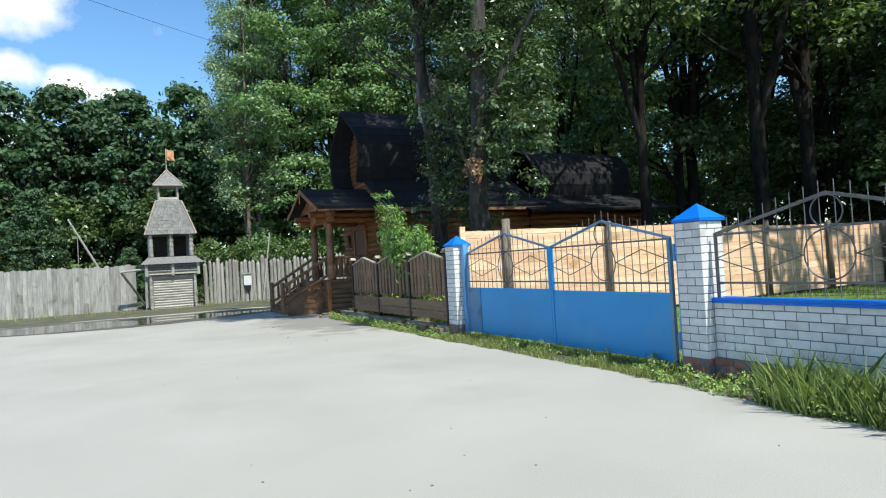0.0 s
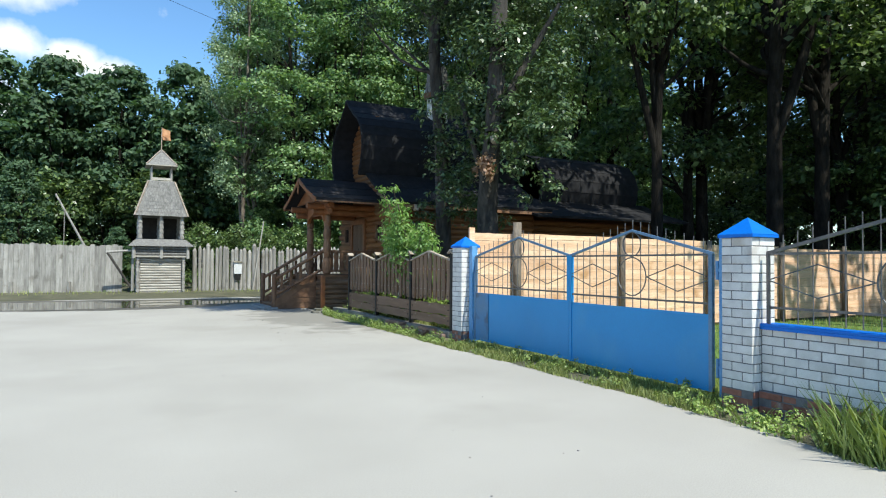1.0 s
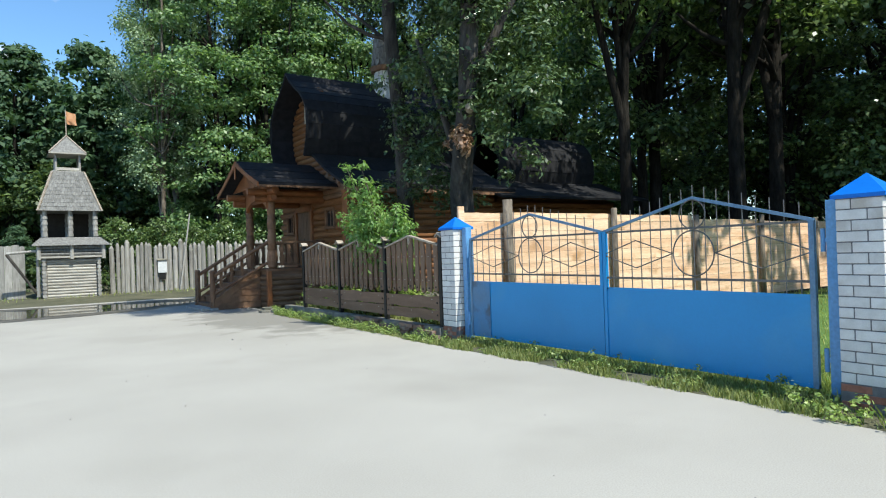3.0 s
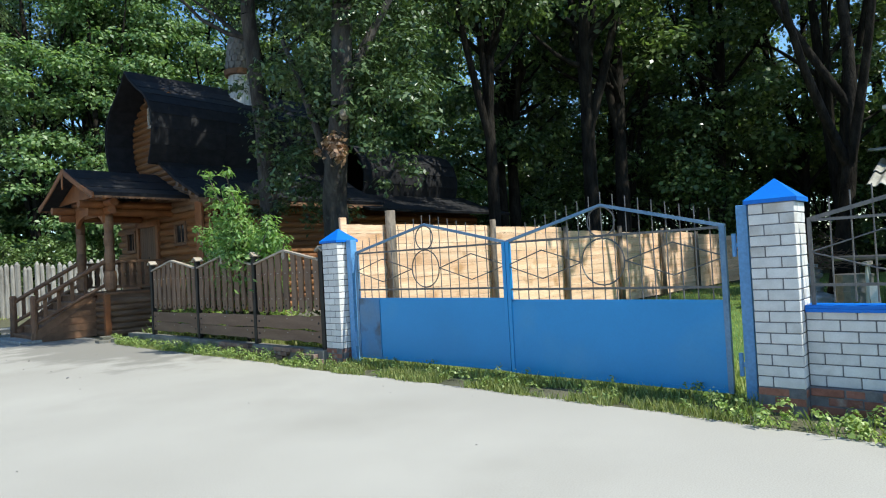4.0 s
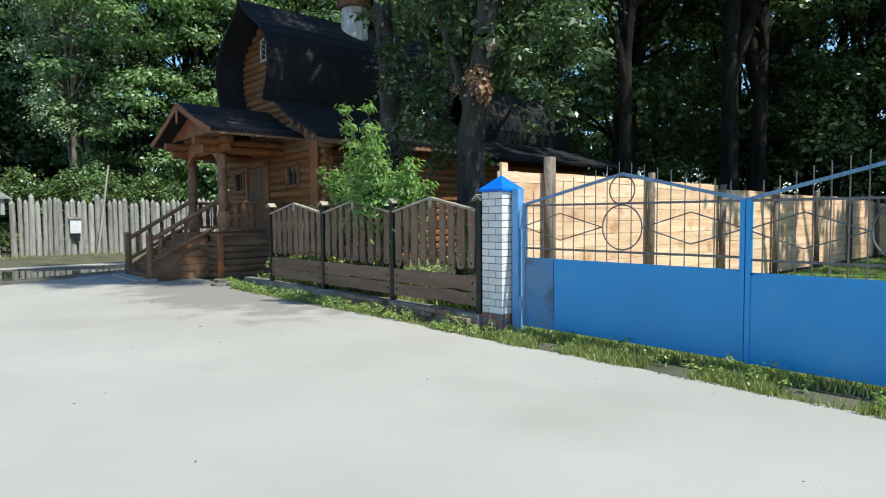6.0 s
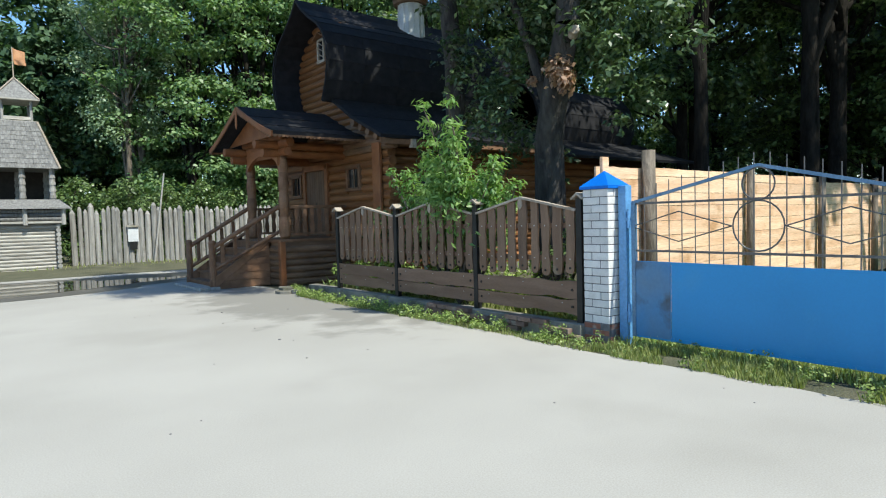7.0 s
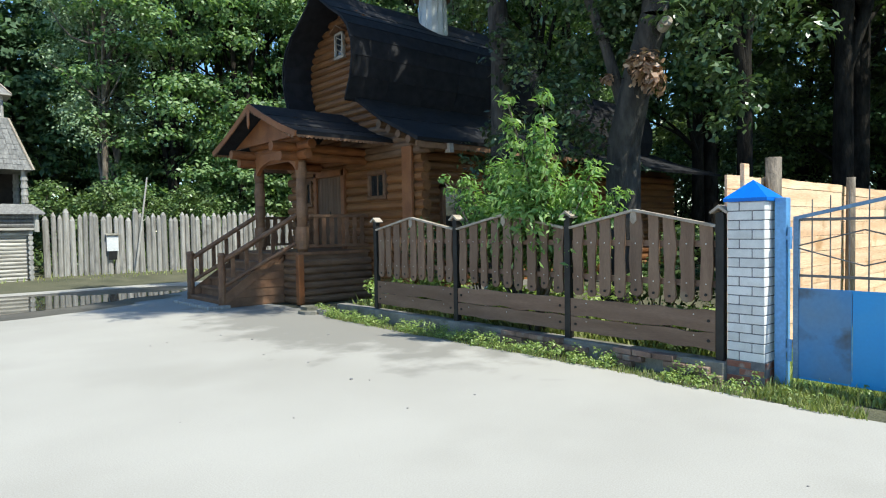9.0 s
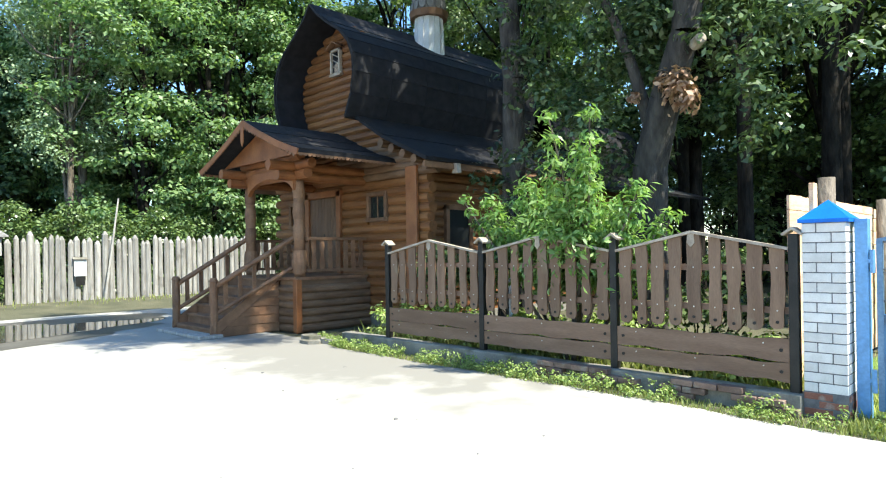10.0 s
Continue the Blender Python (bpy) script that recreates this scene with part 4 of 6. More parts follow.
# ---- porch ----
porch = thing("porch", (7.2, RY, 0), "timber porch with gabled black roof and log columns", "porch")
PZ, PY0, PY1, PX = 1.17, 22.2, 24.75, 6.42
part("floor", box(BM(), PX, HX - 0.08, PY0, PY1, PZ - 0.07, PZ, 0.006), "old_timber", porch)
for y0, y1 in ((PY0 + 0.04, PY0 + 0.16), (PY1 - 0.16, PY1 - 0.04)):
    base = part("base_wall", box(BM(), PX + 0.1, HX - 0.1, y0, y1, 0.0, PZ - 0.07), "worn_log", porch)
    z = 0.08
    while z < PZ - 0.1:
        log_run(base, (PX + 0.05, y0 + 0.02, z), (HX - 0.05, y0 + 0.02, z), 0.095, "worn_log")
        z += 0.165
base = part("base_wall", box(BM(), PX + 0.06, PX + 0.14, PY0 + 0.05, PY1 - 0.05, 0.0, PZ - 0.07), "worn_log", porch)
for k in range(6):
    log_run(base, (PX + 0.08, PY0 + 0.02, 0.08 + 0.165 * k), (PX + 0.08, PY1 - 0.02, 0.08 + 0.165 * k), 0.095, "worn_log")
part("corner_post", box(BM(), PX - 0.02, PX + 0.12, PY0 - 0.08, PY0 + 0.06, 0.0, PZ - 0.05, 0.008), "timber", porch)
for y in (22.41, 24.55):
    col = part("column", rod(BM(), (6.67, y, PZ), (6.67, y, 3.25), 0.12, 0.11, 14), "old_timber", porch, "turned log column", True)
    for z, r, h in ((PZ + 0.32, 0.165, 0.5), (PZ + 0.95, 0.138, 0.34), (PZ + 1.40, 0.138, 0.34), (PZ + 1.85, 0.132, 0.34)):
        bm = BM()
        rod(bm, (6.67, y, z - h / 2), (6.67, y, z), r * 0.86, r, 14)
        rod(bm, (6.67, y, z), (6.67, y, z + h / 2), r, r * 0.86, 14)
        part("turned_ring", bm, "old_timber", col)
# beams and brackets under the roof
for y in (22.41, 24.55):
    for z, x0 in ((3.33, 6.15), (3.53, 5.95)):
        part("beam", rod(BM(), (x0, y, z), (HX, y, z), 0.11, 0.11, 12), "timber", porch)
for z, e in ((3.36, 0.45), (3.56, 0.62), (3.75, 0.2)):
    part("cross_beam", rod(BM(), (6.62, 22.41 - e, z), (6.62, 24.55 + e, z), 0.105, 0.105, 12), "timber", porch)
n = 14
arch = [(6.50, 22.35 + 2.0 * k / n, 3.02 + 0.32 * math.sin(math.pi * k / n) ** 0.6) for k in range(n + 1)]
arch += [(6.50, 24.35, 3.5), (6.50, 22.35, 3.5)]
part("arch_board", slab(BM(), arch, (0.1, 0, 0)), "timber", porch, "arched orange timber fascia")
part("gable_board", slab(BM(), [(6.3, RY - 1.75, 3.72), (6.3, RY + 1.75, 3.72), (6.3, RY, 4.38)], (0.05, 0, 0)), "timber", porch, "orange boarded porch gable")
PR = ((0.0, 4.58), (0.75, 4.23), (1.5, 3.92), (2.18, 3.70))
for s in (-1, 1):
    loop = [(w, z) for w, z in PR] + [(w, z - 0.07) for w, z in PR[::-1]]
    pr = part("roof", slab(BM(), [(5.92, RY + s * w, z) for w, z in loop], (2.75, 0, 0)), "shingle", porch, "black bitumen roofing")
    courses(pr, PR, RY, 5.92, 8.55, (s,), 0.9)
    bm = BM()
    for (a, za), (b, zb) in zip(PR, PR[1:]):
        bar(bm, (5.90, RY + s * a, za - 0.06), (5.90, RY + s * b, zb - 0.06), 0.12, 0.035, (1, 0, 0))
    part("barge_board", bm, "timber", pr, "carved orange barge board")
    # scalloped eave trim
    n = 26
    for k in range(n):
        x = 5.93 + 2.6 * (k + 0.5) / n
        w = 0.05
        yy = RY + s * 2.175
        part("scallop", slab(BM(), [(x - w, yy, 3.68), (x + w, yy, 3.68), (x + w, yy, 3.61), (x + 0.5 * w, yy, 3.57), (x - 0.5 * w, yy, 3.57), (x - w, yy, 3.61)], (0, 0.02, 0)), "old_timber", pr)
    for k in range(18):
        w0 = 0.08 + 2.1 * k / 18
        zz = 4.58 - (4.58 - 3.70) * (w0 / 2.18) - 0.12
        yy = RY + s * w0
        part("scallop", slab(BM(), [(5.885, yy - 0.05, zz + 0.04), (5.885, yy + 0.05, zz + 0.04), (5.885, yy + 0.05, zz - 0.03), (5.885, yy, zz - 0.075), (5.885, yy - 0.05, zz - 0.03)], (0.018, 0, 0)), "old_timber", pr)
part("pendant", slab(BM(), [(5.87, RY - 0.06, 4.45), (5.87, RY + 0.06, 4.45), (5.87, RY + 0.05, 4.1), (5.87, RY, 4.0), (5.87, RY - 0.05, 4.1)], (0.02, 0, 0)), "timber", porch)
# balustrade either side of the porch
for y in (PY0 + 0.06, PY1 - 0.06):
    part("handrail", box(BM(), 6.75, HX - 0.1, y - 0.04, y + 0.04, PZ + 0.78, PZ + 0.85, 0.008), "old_timber", porch)
    part("foot_rail", box(BM(), 6.75, HX - 0.1, y - 0.03, y + 0.03, PZ + 0.10, PZ + 0.16), "old_timber", porch)
    for k in range(7):
        x = 6.93 + 0.21 * k
        o = [(x + sx * w, y - 0.012, zz) for sx, seq in ((1, ((0.05, PZ + 0.16), (0.065, PZ + 0.32), (0.035, PZ + 0.48), (0.065, PZ + 0.64), (0.05, PZ + 0.78))), (-1, ((0.05, PZ + 0.78), (0.065, PZ + 0.64), (0.035, PZ + 0.48), (0.065, PZ + 0.32), (0.05, PZ + 0.16)))) for w, zz in seq]
        part("baluster", slab(BM(), o, (0, 0.025, 0)), "old_timber", porch)

stairs = thing("porch_steps", (5.7, RY, 0), "weathered wooden steps with log handrails", "steps")
NS = 6
SX0, SX1 = 4.98, PX
for k in range(NS):
    z = PZ * (k + 1) / (NS + 0.0) - 0.02
    x = SX0 + (SX1 - SX0) * k / NS
    part("tread", box(BM(), x - 0.03, x + 0.30, 22.90, 24.80, z - 0.05, z, 0.008), "old_timber", stairs)
    part("riser", box(BM(), x, x + 0.025, 22.94, 24.76, z - PZ / NS, z - 0.05), "old_timber", stairs)
for y in (22.88, 24.78):
    st = part("stringer", slab(BM(), [(SX0 - 0.08, y, 0.0), (SX1 + 0.02, y, 0.0), (SX1 + 0.02, y, PZ + 0.1), (SX0 - 0.08, y, 0.22)], (0, 0.05, 0)), "old_timber", stairs)
    for k in range(6):
        z0 = 0.02 + 0.185 * k
        x0 = SX0 + 0.02 + max(0.0, (z0 - 0.02) * 1.35)
        if x0 < SX1 - 0.1:
            part("side_board", slab(BM(), [(x0, y - 0.022, z0), (SX1, y - 0.022, z0), (SX1, y - 0.022, z0 + 0.165), (x0 + 0.22, y - 0.022, z0 + 0.165)], (0, 0.02, 0)), "old_timber", st)
for y in (22.95, 24.84):
    part("newel", rod(BM(), (5.0, y, -0.03), (5.0, y, 1.13), 0.085, 0.08, 10), "old_timber", stairs, "round log newel post")
    part("newel_cap", rod(BM(), (5.0, y, 1.13), (5.0, y, 1.20), 0.10, 0.06, 10), "old_timber", stairs)
    part("handrail", rod(BM(), (4.98, y, 1.0), (6.62, y - (0.45 if y < 23 else 0.2), 2.03), 0.055, 0.055, 8), "old_timber", stairs)
    part("lower_rail", rod(BM(), (4.98, y, 0.45), (6.62, y - (0.45 if y < 23 else 0.2), 1.40), 0.045, 0.045, 8), "old_timber", stairs)
    for k in range(4):
        x = 5.25 + 0.32 * k
        zb = 0.42 + (x - 4.98) * 0.567
        part("baluster", box(BM(), x - 0.045, x + 0.045, y - 0.02, y + 0.02, zb, zb + 0.55, 0.006), "old_timber", stairs)
part("landing_board", box(BM(), 4.62, 5.1, 22.75, 25.0, 0.0, 0.07, 0.01), "grey_wood", stairs)

# ---- second log building behind ----
wing = thing("log_outbuilding", (17.6, 23, 0), "smaller log outbuilding with a rounded black roof", "house")
part("wall", box(BM(), 14.7, 20.6, 21.2, 25.0, 0.2, 3.5), "log_x", wing)
wl_side = part("side_wall", box(BM(), 14.6, 20.7, 21.1, 21.19, 0.2, 3.4), "log_x", wing)
z = 0.35
while z < 3.4:
    log_run(wl_side, (14.4, 21.1, z), (20.8, 21.1, z), 0.125, "log_x")
    z += 0.22
WP = ((0.0, 6.15), (0.35, 6.05), (0.85, 5.85), (1.20, 5.45), (1.36, 5.0), (1.36, 4.55), (1.2, 4.1))
wr = roof_shell(wing, WP, 22.9, 15.1, 20.1, 0.05, "upper_roof")
courses(wr, WP[1:], 22.9, 15.1, 20.1, (-1, 1), 1.0)
bm = BM()
slab(bm, [(20.1, 22.9 + w, z) for w, z in [(-a, b) for a, b in WP[::-1]] + list(WP[1:])], (0.18, 0, 0))
part("gable_end", bm, "shingle", wing)
WS = ((1.05, 4.2), (1.9, 3.82), (3.5, 3.32))
for s in (-1, 1):
    loop = [(w, z) for w, z in WS] + [(w - 0.02, z - 0.06) for w, z in WS[::-1]]
    sk = part("skirt_roof", slab(BM(), [(13.4, 22.9 + s * w, z) for w, z in loop], (7.6, 0, 0)), "shingle", wing, "black bitumen roofing")
    courses(sk, WS, 22.9, 13.4, 21.0, (s,), 1.1)

# ---- palisade and plank wall at the far end ----
PALY = 35.5
pal = thing("palisade", (8.0, PALY, 0), "silvered palisade of pointed upright stakes", "fence")
x = 3.75
while x < 13.5:
    r = random.uniform(0.085, 0.12)
    h = 2.36 + random.uniform(-0.12, 0.12) + (0.22 if random.random() < 0.08 else 0)
    bm = BM()
    dx, dy = random.uniform(-0.03, 0.03), random.uniform(-0.04, 0.04)
    rod(bm, (x, PALY, -0.05), (x + dx, PALY + dy, h - 0.14), r, r * 0.92, 8, True)
    rod(bm, (x + dx, PALY + dy, h - 0.14), (x + dx, PALY + dy, h), r * 0.92, r * 0.3, 8, True)
    part("stake", bm, "grey_wood", pal)
    x += r * 2 + random.uniform(0.0, 0.02)
pole = thing("leaning_pole", (7.0, PALY - 0.2, 0), "thin bare pole leaning on the palisade", "pole")
part("pole", rod(BM(), (6.55, PALY - 0.35, -0.02), (7.15, PALY - 0.05, 3.8), 0.05, 0.03, 8), "grey_wood", pole)
box_ob = thing("notice_box", (5.83, PALY - 0.17, 1.0), "small white notice board on a dark stand", "sign")
part("panel", box(BM(), 5.63, 6.03, PALY - 0.19, PALY - 0.155, 0.98, 1.56, 0.006), "white_paint", box_ob)
part("stand", box(BM(), 5.69, 5.97, PALY - 0.175, PALY - 0.14, 0.66, 0.98), "black_iron", box_ob)
part("hood", slab(BM(), [(5.6, PALY - 0.24, 1.57), (6.06, PALY - 0.24, 1.57), (6.06, PALY - 0.11, 1.63), (5.6, PALY - 0.11, 1.63)], (0, 0, 0.02)), "concrete", box_ob)

pw = thing("plank_wall", (-6.0, PALY - 0.1, 0.25), "silver-grey upright plank fence", "fence")
x = 0.45
while x > -17:
    w = random.uniform(0.17, 0.27)
    z0 = bank(x, PALY) - 0.05
    h = 2.36 + random.uniform(-0.05, 0.05) + 0.05 * noise.noise((x * 0.4, 0, 0))
    bm = slab(BM(), [(x, PALY, z0), (x - w, PALY, z0), (x - w, PALY, h - random.uniform(0, 0.03)), (x - w / 2, PALY, h + random.uniform(0, 0.03)), (x, PALY, h - random.uniform(0, 0.03))], (0, 0.03, 0))
    part("plank", bm, "grey_wood", pw)
    x -= w + 0.006
for x in (-1.75, -4.0, -6.2, -8.4, -10.6):
    part("stump_post", rod(BM(), (x, PALY - 0.1, 0.1), (x, PALY - 0.1, 0.62), 0.085, 0.08, 8), "grey_wood", pw)
    part("back_rail", box(BM(), x - 1.1, x + 1.1, PALY + 0.03, PALY + 0.10, 1.9, 2.02), "grey_wood", pw)

# ---- watch tower ----
TX, TY, TZ = 2.22, 35.6, 0.24
tower = thing("watch_tower", (TX, TY, TZ), "silvered timber watch tower with shingled roofs and a flag", "tower")
h = 1.16
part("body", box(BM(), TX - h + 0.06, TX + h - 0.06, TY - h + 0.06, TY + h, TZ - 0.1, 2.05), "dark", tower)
fw = part("front_wall", box(BM(), TX - h, TX + h, TY - h + 0.03, TY - h + 0.06, TZ - 0.1, 2.0), "grey_log", tower)
z = TZ + 0.02
while z < 1.78:
    log_run(fw, (TX - 0.96, TY - h - 0.02, z), (TX + 0.96, TY - h - 0.02, z), 0.068, "grey_log", 8)
    z += 0.125
for s in (-1, 1):
    z = TZ
    while z < 1.95:
        part("log_end", rod(BM(), (TX + s * 1.08, TY - h - 0.2, z), (TX + s * 1.08, TY + h, z), 0.085, 0.085, 8), "grey_wood", tower)
        z += 0.165
part("lintel", rod(BM(), (TX - 1.1, TY - h - 0.06, 1.86), (TX + 1.1, TY - h - 0.06, 1.86), 0.075, 0.075, 8), "grey_log", tower)
# gallery
part("gallery_floor", box(BM(), TX - 1.3, TX + 1.3, TY - 1.45, TY + 1.45, 1.98, 2.06), "grey_log", tower)
# darker shake tone on these logs paints the shade of the recess
for z in (2.14, 2.28, 2.42):
    part("gallery_log", rod(BM(), (TX - 1.28, TY - 1.36, z), (TX + 1.28, TY - 1.36, z), 0.066, 0.066, 8), "grey_shake", tower)
for s in (-1, 0, 1):
    part("gallery_post", rod(BM(), (TX + s * 1.27, TY - 1.42, 1.92), (TX + s * 1.27, TY - 1.42, 2.6), 0.085, 0.085, 8), "grey_wood", tower)
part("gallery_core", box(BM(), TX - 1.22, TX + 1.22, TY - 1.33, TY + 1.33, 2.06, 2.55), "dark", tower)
for s in (-1, 1):
    part("gallery_side", rod(BM(), (TX + s * 1.27, TY - 1.4, 2.3), (TX + s * 1.27, TY + 1.4, 2.3), 0.1, 0.1, 8), "grey_wood", tower)
apron = part("apron_roof", slab(BM(), [(TX - 1.52, TY - 1.62, 2.50), (TX + 1.52, TY - 1.62, 2.50), (TX + 1.2, TY - 1.18, 2.80), (TX - 1.2, TY - 1.18, 2.80)], (0, 0.02, 0.05)), "grey_shake", tower, "grey shingled apron roof")
part("apron_roof", slab(BM(), [(TX + 1.52, TY - 1.62, 2.50), (TX + 1.52, TY + 1.4, 2.50), (TX + 1.18, TY + 1.2, 2.80), (TX + 1.18, TY - 1.2, 2.80)], (0, 0, 0.05)), "grey_shake", tower)
part("apron_roof", slab(BM(), [(TX - 1.52, TY - 1.62, 2.50), (TX - 1.52, TY + 1.4, 2.50), (TX - 1.18, TY + 1.2, 2.80), (TX - 1.18, TY - 1.2, 2.80)], (0, 0, 0.05)), "grey_shake", tower)
for sx in (-1, 0, 1):
    for sy in (-1, 1):
        part("post", rod(BM(), (TX + sx * 1.0, TY + sy * 1.0, 2.7), (TX + sx * 1.0, TY + sy * 1.0, 4.0), 0.105, 0.095, 10), "grey_wood", tower, "stout turned post")
        for z in (2.95, 3.2, 3.45, 3.7):
            part("turned_ring", rod(BM(), (TX + sx * 1.0, TY + sy * 1.0, z - 0.06), (TX + sx * 1.0, TY + sy * 1.0, z + 0.06), 0.125, 0.115, 10), "grey_wood", tower)
# near-black sheet paints the shade at the back of the open storey
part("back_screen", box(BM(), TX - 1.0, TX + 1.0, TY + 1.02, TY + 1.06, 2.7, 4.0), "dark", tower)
part("roof", pyramid(BM(), TX, TY, 3.98, 5.70, 1.24, 1.24, 0.62, 0.62), "grey_shake", tower, "grey shingled tapering roof")
for s, ax in ((-1, "front"), (1, "side")):
    for r in range(10):
        z0, z1 = 3.99 + r * 0.17, 3.99 + (r + 1) * 0.17 + 0.03
        w0, w1 = 1.24 - 0.62 * (z0 - 3.98) / 1.72, 1.24 - 0.62 * (z1 - 3.98) / 1.72
        n = 9
        for k in range(n):
            u0, u1 = -1 + 2 * k / n + 0.006, -1 + 2 * (k + 1) / n - 0.006
            jag = random.uniform(-0.02, 0.01)
            if s < 0:
                o = [(TX + u0 * w0, TY - w0 - 0.028, z0 + jag), (TX + u1 * w0, TY - w0 - 0.028, z0 + jag), (TX + u1 * w1, TY - w1 - 0.012, z1), (TX + u0 * w1, TY - w1 - 0.012, z1)]
                part("shake", slab(BM(), o, (0, 0.018, 0.006)), "grey_shake", tower)
            else:
                o = [(TX + w0 + 0.028, TY + u0 * w0, z0 + jag), (TX + w0 + 0.028, TY + u1 * w0, z0 + jag), (TX + w1 + 0.012, TY + u1 * w1, z1), (TX + w1 + 0.012, TY + u0 * w1, z1)]
                part("shake", slab(BM(), o, (-0.018, 0, 0.006)), "grey_shake", tower)
for sx in (-1, 1):
    part("hip_board", bar(BM(), (TX + sx * 1.27, TY - 1.27, 3.98), (TX + sx * 0.64, TY - 0.64, 5.72), 0.10, 0.04), "pale_cap", tower)
for sx in (-1, 1):
    for sy in (-1, 1):
        part("lantern_post", rod(BM(), (TX + sx * 0.48, TY + sy * 0.48, 5.65), (TX + sx * 0.48, TY + sy * 0.48, 6.55), 0.055, 0.05, 8), "grey_wood", tower)
part("lantern_rail", box(BM(), TX - 0.5, TX + 0.5, TY - 0.52, TY - 0.46, 5.78, 5.90), "grey_log", tower)
part("lantern_floor", box(BM(), TX - 0.62, TX + 0.62, TY - 0.62, TY + 0.62, 5.70, 5.74), "grey_log", tower)
part("cap_roof", pyramid(BM(), TX, TY, 6.52, 7.36, 0.74, 0.74), "grey_shake", tower, "small grey pyramid roof")
part("cap_eave", box(BM(), TX - 0.76, TX + 0.76, TY - 0.76, TY + 0.76, 6.47, 6.52), "grey_log", tower)
for sx in (-1, 1):
    part("hip_board", bar(BM(), (TX + sx * 0.75, TY - 0.75, 6.53), (TX, TY - 0.02, 7.38), 0.07, 0.03), "pale_cap", tower)
part("flag_pole", rod(BM(), (TX, TY, 7.3), (TX, TY, 8.5), 0.025, 0.018, 6), "pale_cap", tower)
bm = BM()
rows = []
for k in range(9):
    u = k / 8
    x = TX + 0.02 + 0.40 * u
    wob = 0.05 * math.sin(u * 5)
    bot = 7.88 - 0.05 * u
    rows.append((bm.verts.new((x, TY + wob, 8.46 - 0.12 * u)), bm.verts.new((x - 0.12 * math.sin(u * 3.1), TY + wob, 8.1 - 0.09 * u)), bm.verts.new((x + 0.03, TY + wob * 1.3, bot))))
for a, b in zip(rows, rows[1:]):
    bm.faces.new((a[0], b[0], b[1], a[1]))
    bm.faces.new((a[1], b[1], b[2], a[2]))
part("flag", bm, "flag", tower, "faded orange swallow-tailed flag")
tower.location = (2.1, 35.5, 0.06)
tower.scale = (0.93, 0.93, 1.0)
br = thing("hay_rack", (0.3, 34.4, 0.2), "slanting dark timber frame beside the tower", "rack")
part("top_bar", rod(BM(), (-0.18, 34.35, 2.02), (0.95, 34.35, 2.12), 0.06, 0.05, 8), "grey_wood", br)
part("diagonal", rod(BM(), (-0.18, 34.35, 2.0), (0.85, 34.35, 0.3), 0.06, 0.05, 8), "old_bark", br)
part("upright", rod(BM(), (0.88, 34.35, 0.2), (0.88, 34.35, 2.12), 0.07, 0.06, 8), "grey_wood", br)
sweep = thing("well_sweep", (-1.5, 38.5, 0), "tall bare slanting well sweep pole behind the fence", "pole")
part("sweep", rod(BM(), (-2.6, 38.5, 5.0), (-0.9, 38.5, 1.6), 0.045, 0.065, 8), "grey_wood", sweep)
part("rope", rod(BM(), (-2.2, 38.5, 0.5), (-2.2, 38.5, 4.2), 0.02, 0.02, 5), "grey_wood", sweep)
part("post", rod(BM(), (-0.9, 38.5, -0.1), (-0.9, 38.5, 2.2), 0.12, 0.1, 8), "grey_wood", sweep)

# ---- farm shed beyond the low wall ----
shed = thing("farm_shed", (16.5, 3.5, 0), "whitewashed brick shed with a corrugated roof", "shed")
part("wall", box(BM(), 14.75, 14.95, -3.0, 5.85, -0.05, 2.75), "white_paint", shed, "dirty whitewashed brick wall")
part("end_wall", box(BM(), 14.95, 19.0, 5.6, 5.85, -0.05, 2.6), "white_paint", shed)
up = part("upper_block", box(BM(), 16.2, 19.6, -2.0, 5.95, 2.6, 4.15), "concrete", shed, "grey rendered upper storey")
part("upper_roof", box(BM(), 15.8, 19.9, -2.4, 6.2, 4.15, 4.23), "asbestos", shed, "flat grey sheet roof")
part("loose_sheet", slab(BM(), [(15.75, 6.5, 3.32), (16.4, 6.55, 3.42), (16.4, 5.5, 3.42), (15.75, 5.6, 3.30)], (0, 0, 0.03)), "concrete", shed)
for xa, za, xb, zb in ((14.25, 2.50, 15.32, 2.815), (15.22, 2.83, 16.4, 3.18)):
    bm = BM()
    rows = []
    n = 440
    for k in range(n + 1):
        y = -3.2 + 9.55 * k / n
        w = 0.03 * math.sin(2 * math.pi * (y / 0.19)) + 0.02 * noise.noise((y * 1.1, xa, 0))
        rows.append([bm.verts.new((xa + 0.03 * noise.noise((y * 0.9, xa, 3)), y, za + w)), bm.verts.new((xb, y, zb + w))])
    faces = [bm.faces.new((a[0], a[1], b[1], b[0])) for a, b in zip(rows, rows[1:])]
    ext = bmesh.ops.extrude_face_region(bm, geom=faces)
    for v in [g for g in ext["geom"] if isinstance(g, bmesh.types.BMVert)]:
        v.co.z += 0.014
    bmesh.ops.recalc_face_normals(bm, faces=bm.faces[:])
    part("roof_sheet", bm, "asbestos", shed, "weathered corrugated roof sheet")
# no opening here: a near-black panel paints the shade of one
part("doorway", box(BM(), 14.72, 14.76, 3.4, 4.5, 0.0, 2.0), "dark", shed, "doorway as a near-black panel, shade in its colour")
part("pilaster", box(BM(), 14.55, 14.75, 5.5, 5.86, -0.05, 2.5), "white_paint", shed)

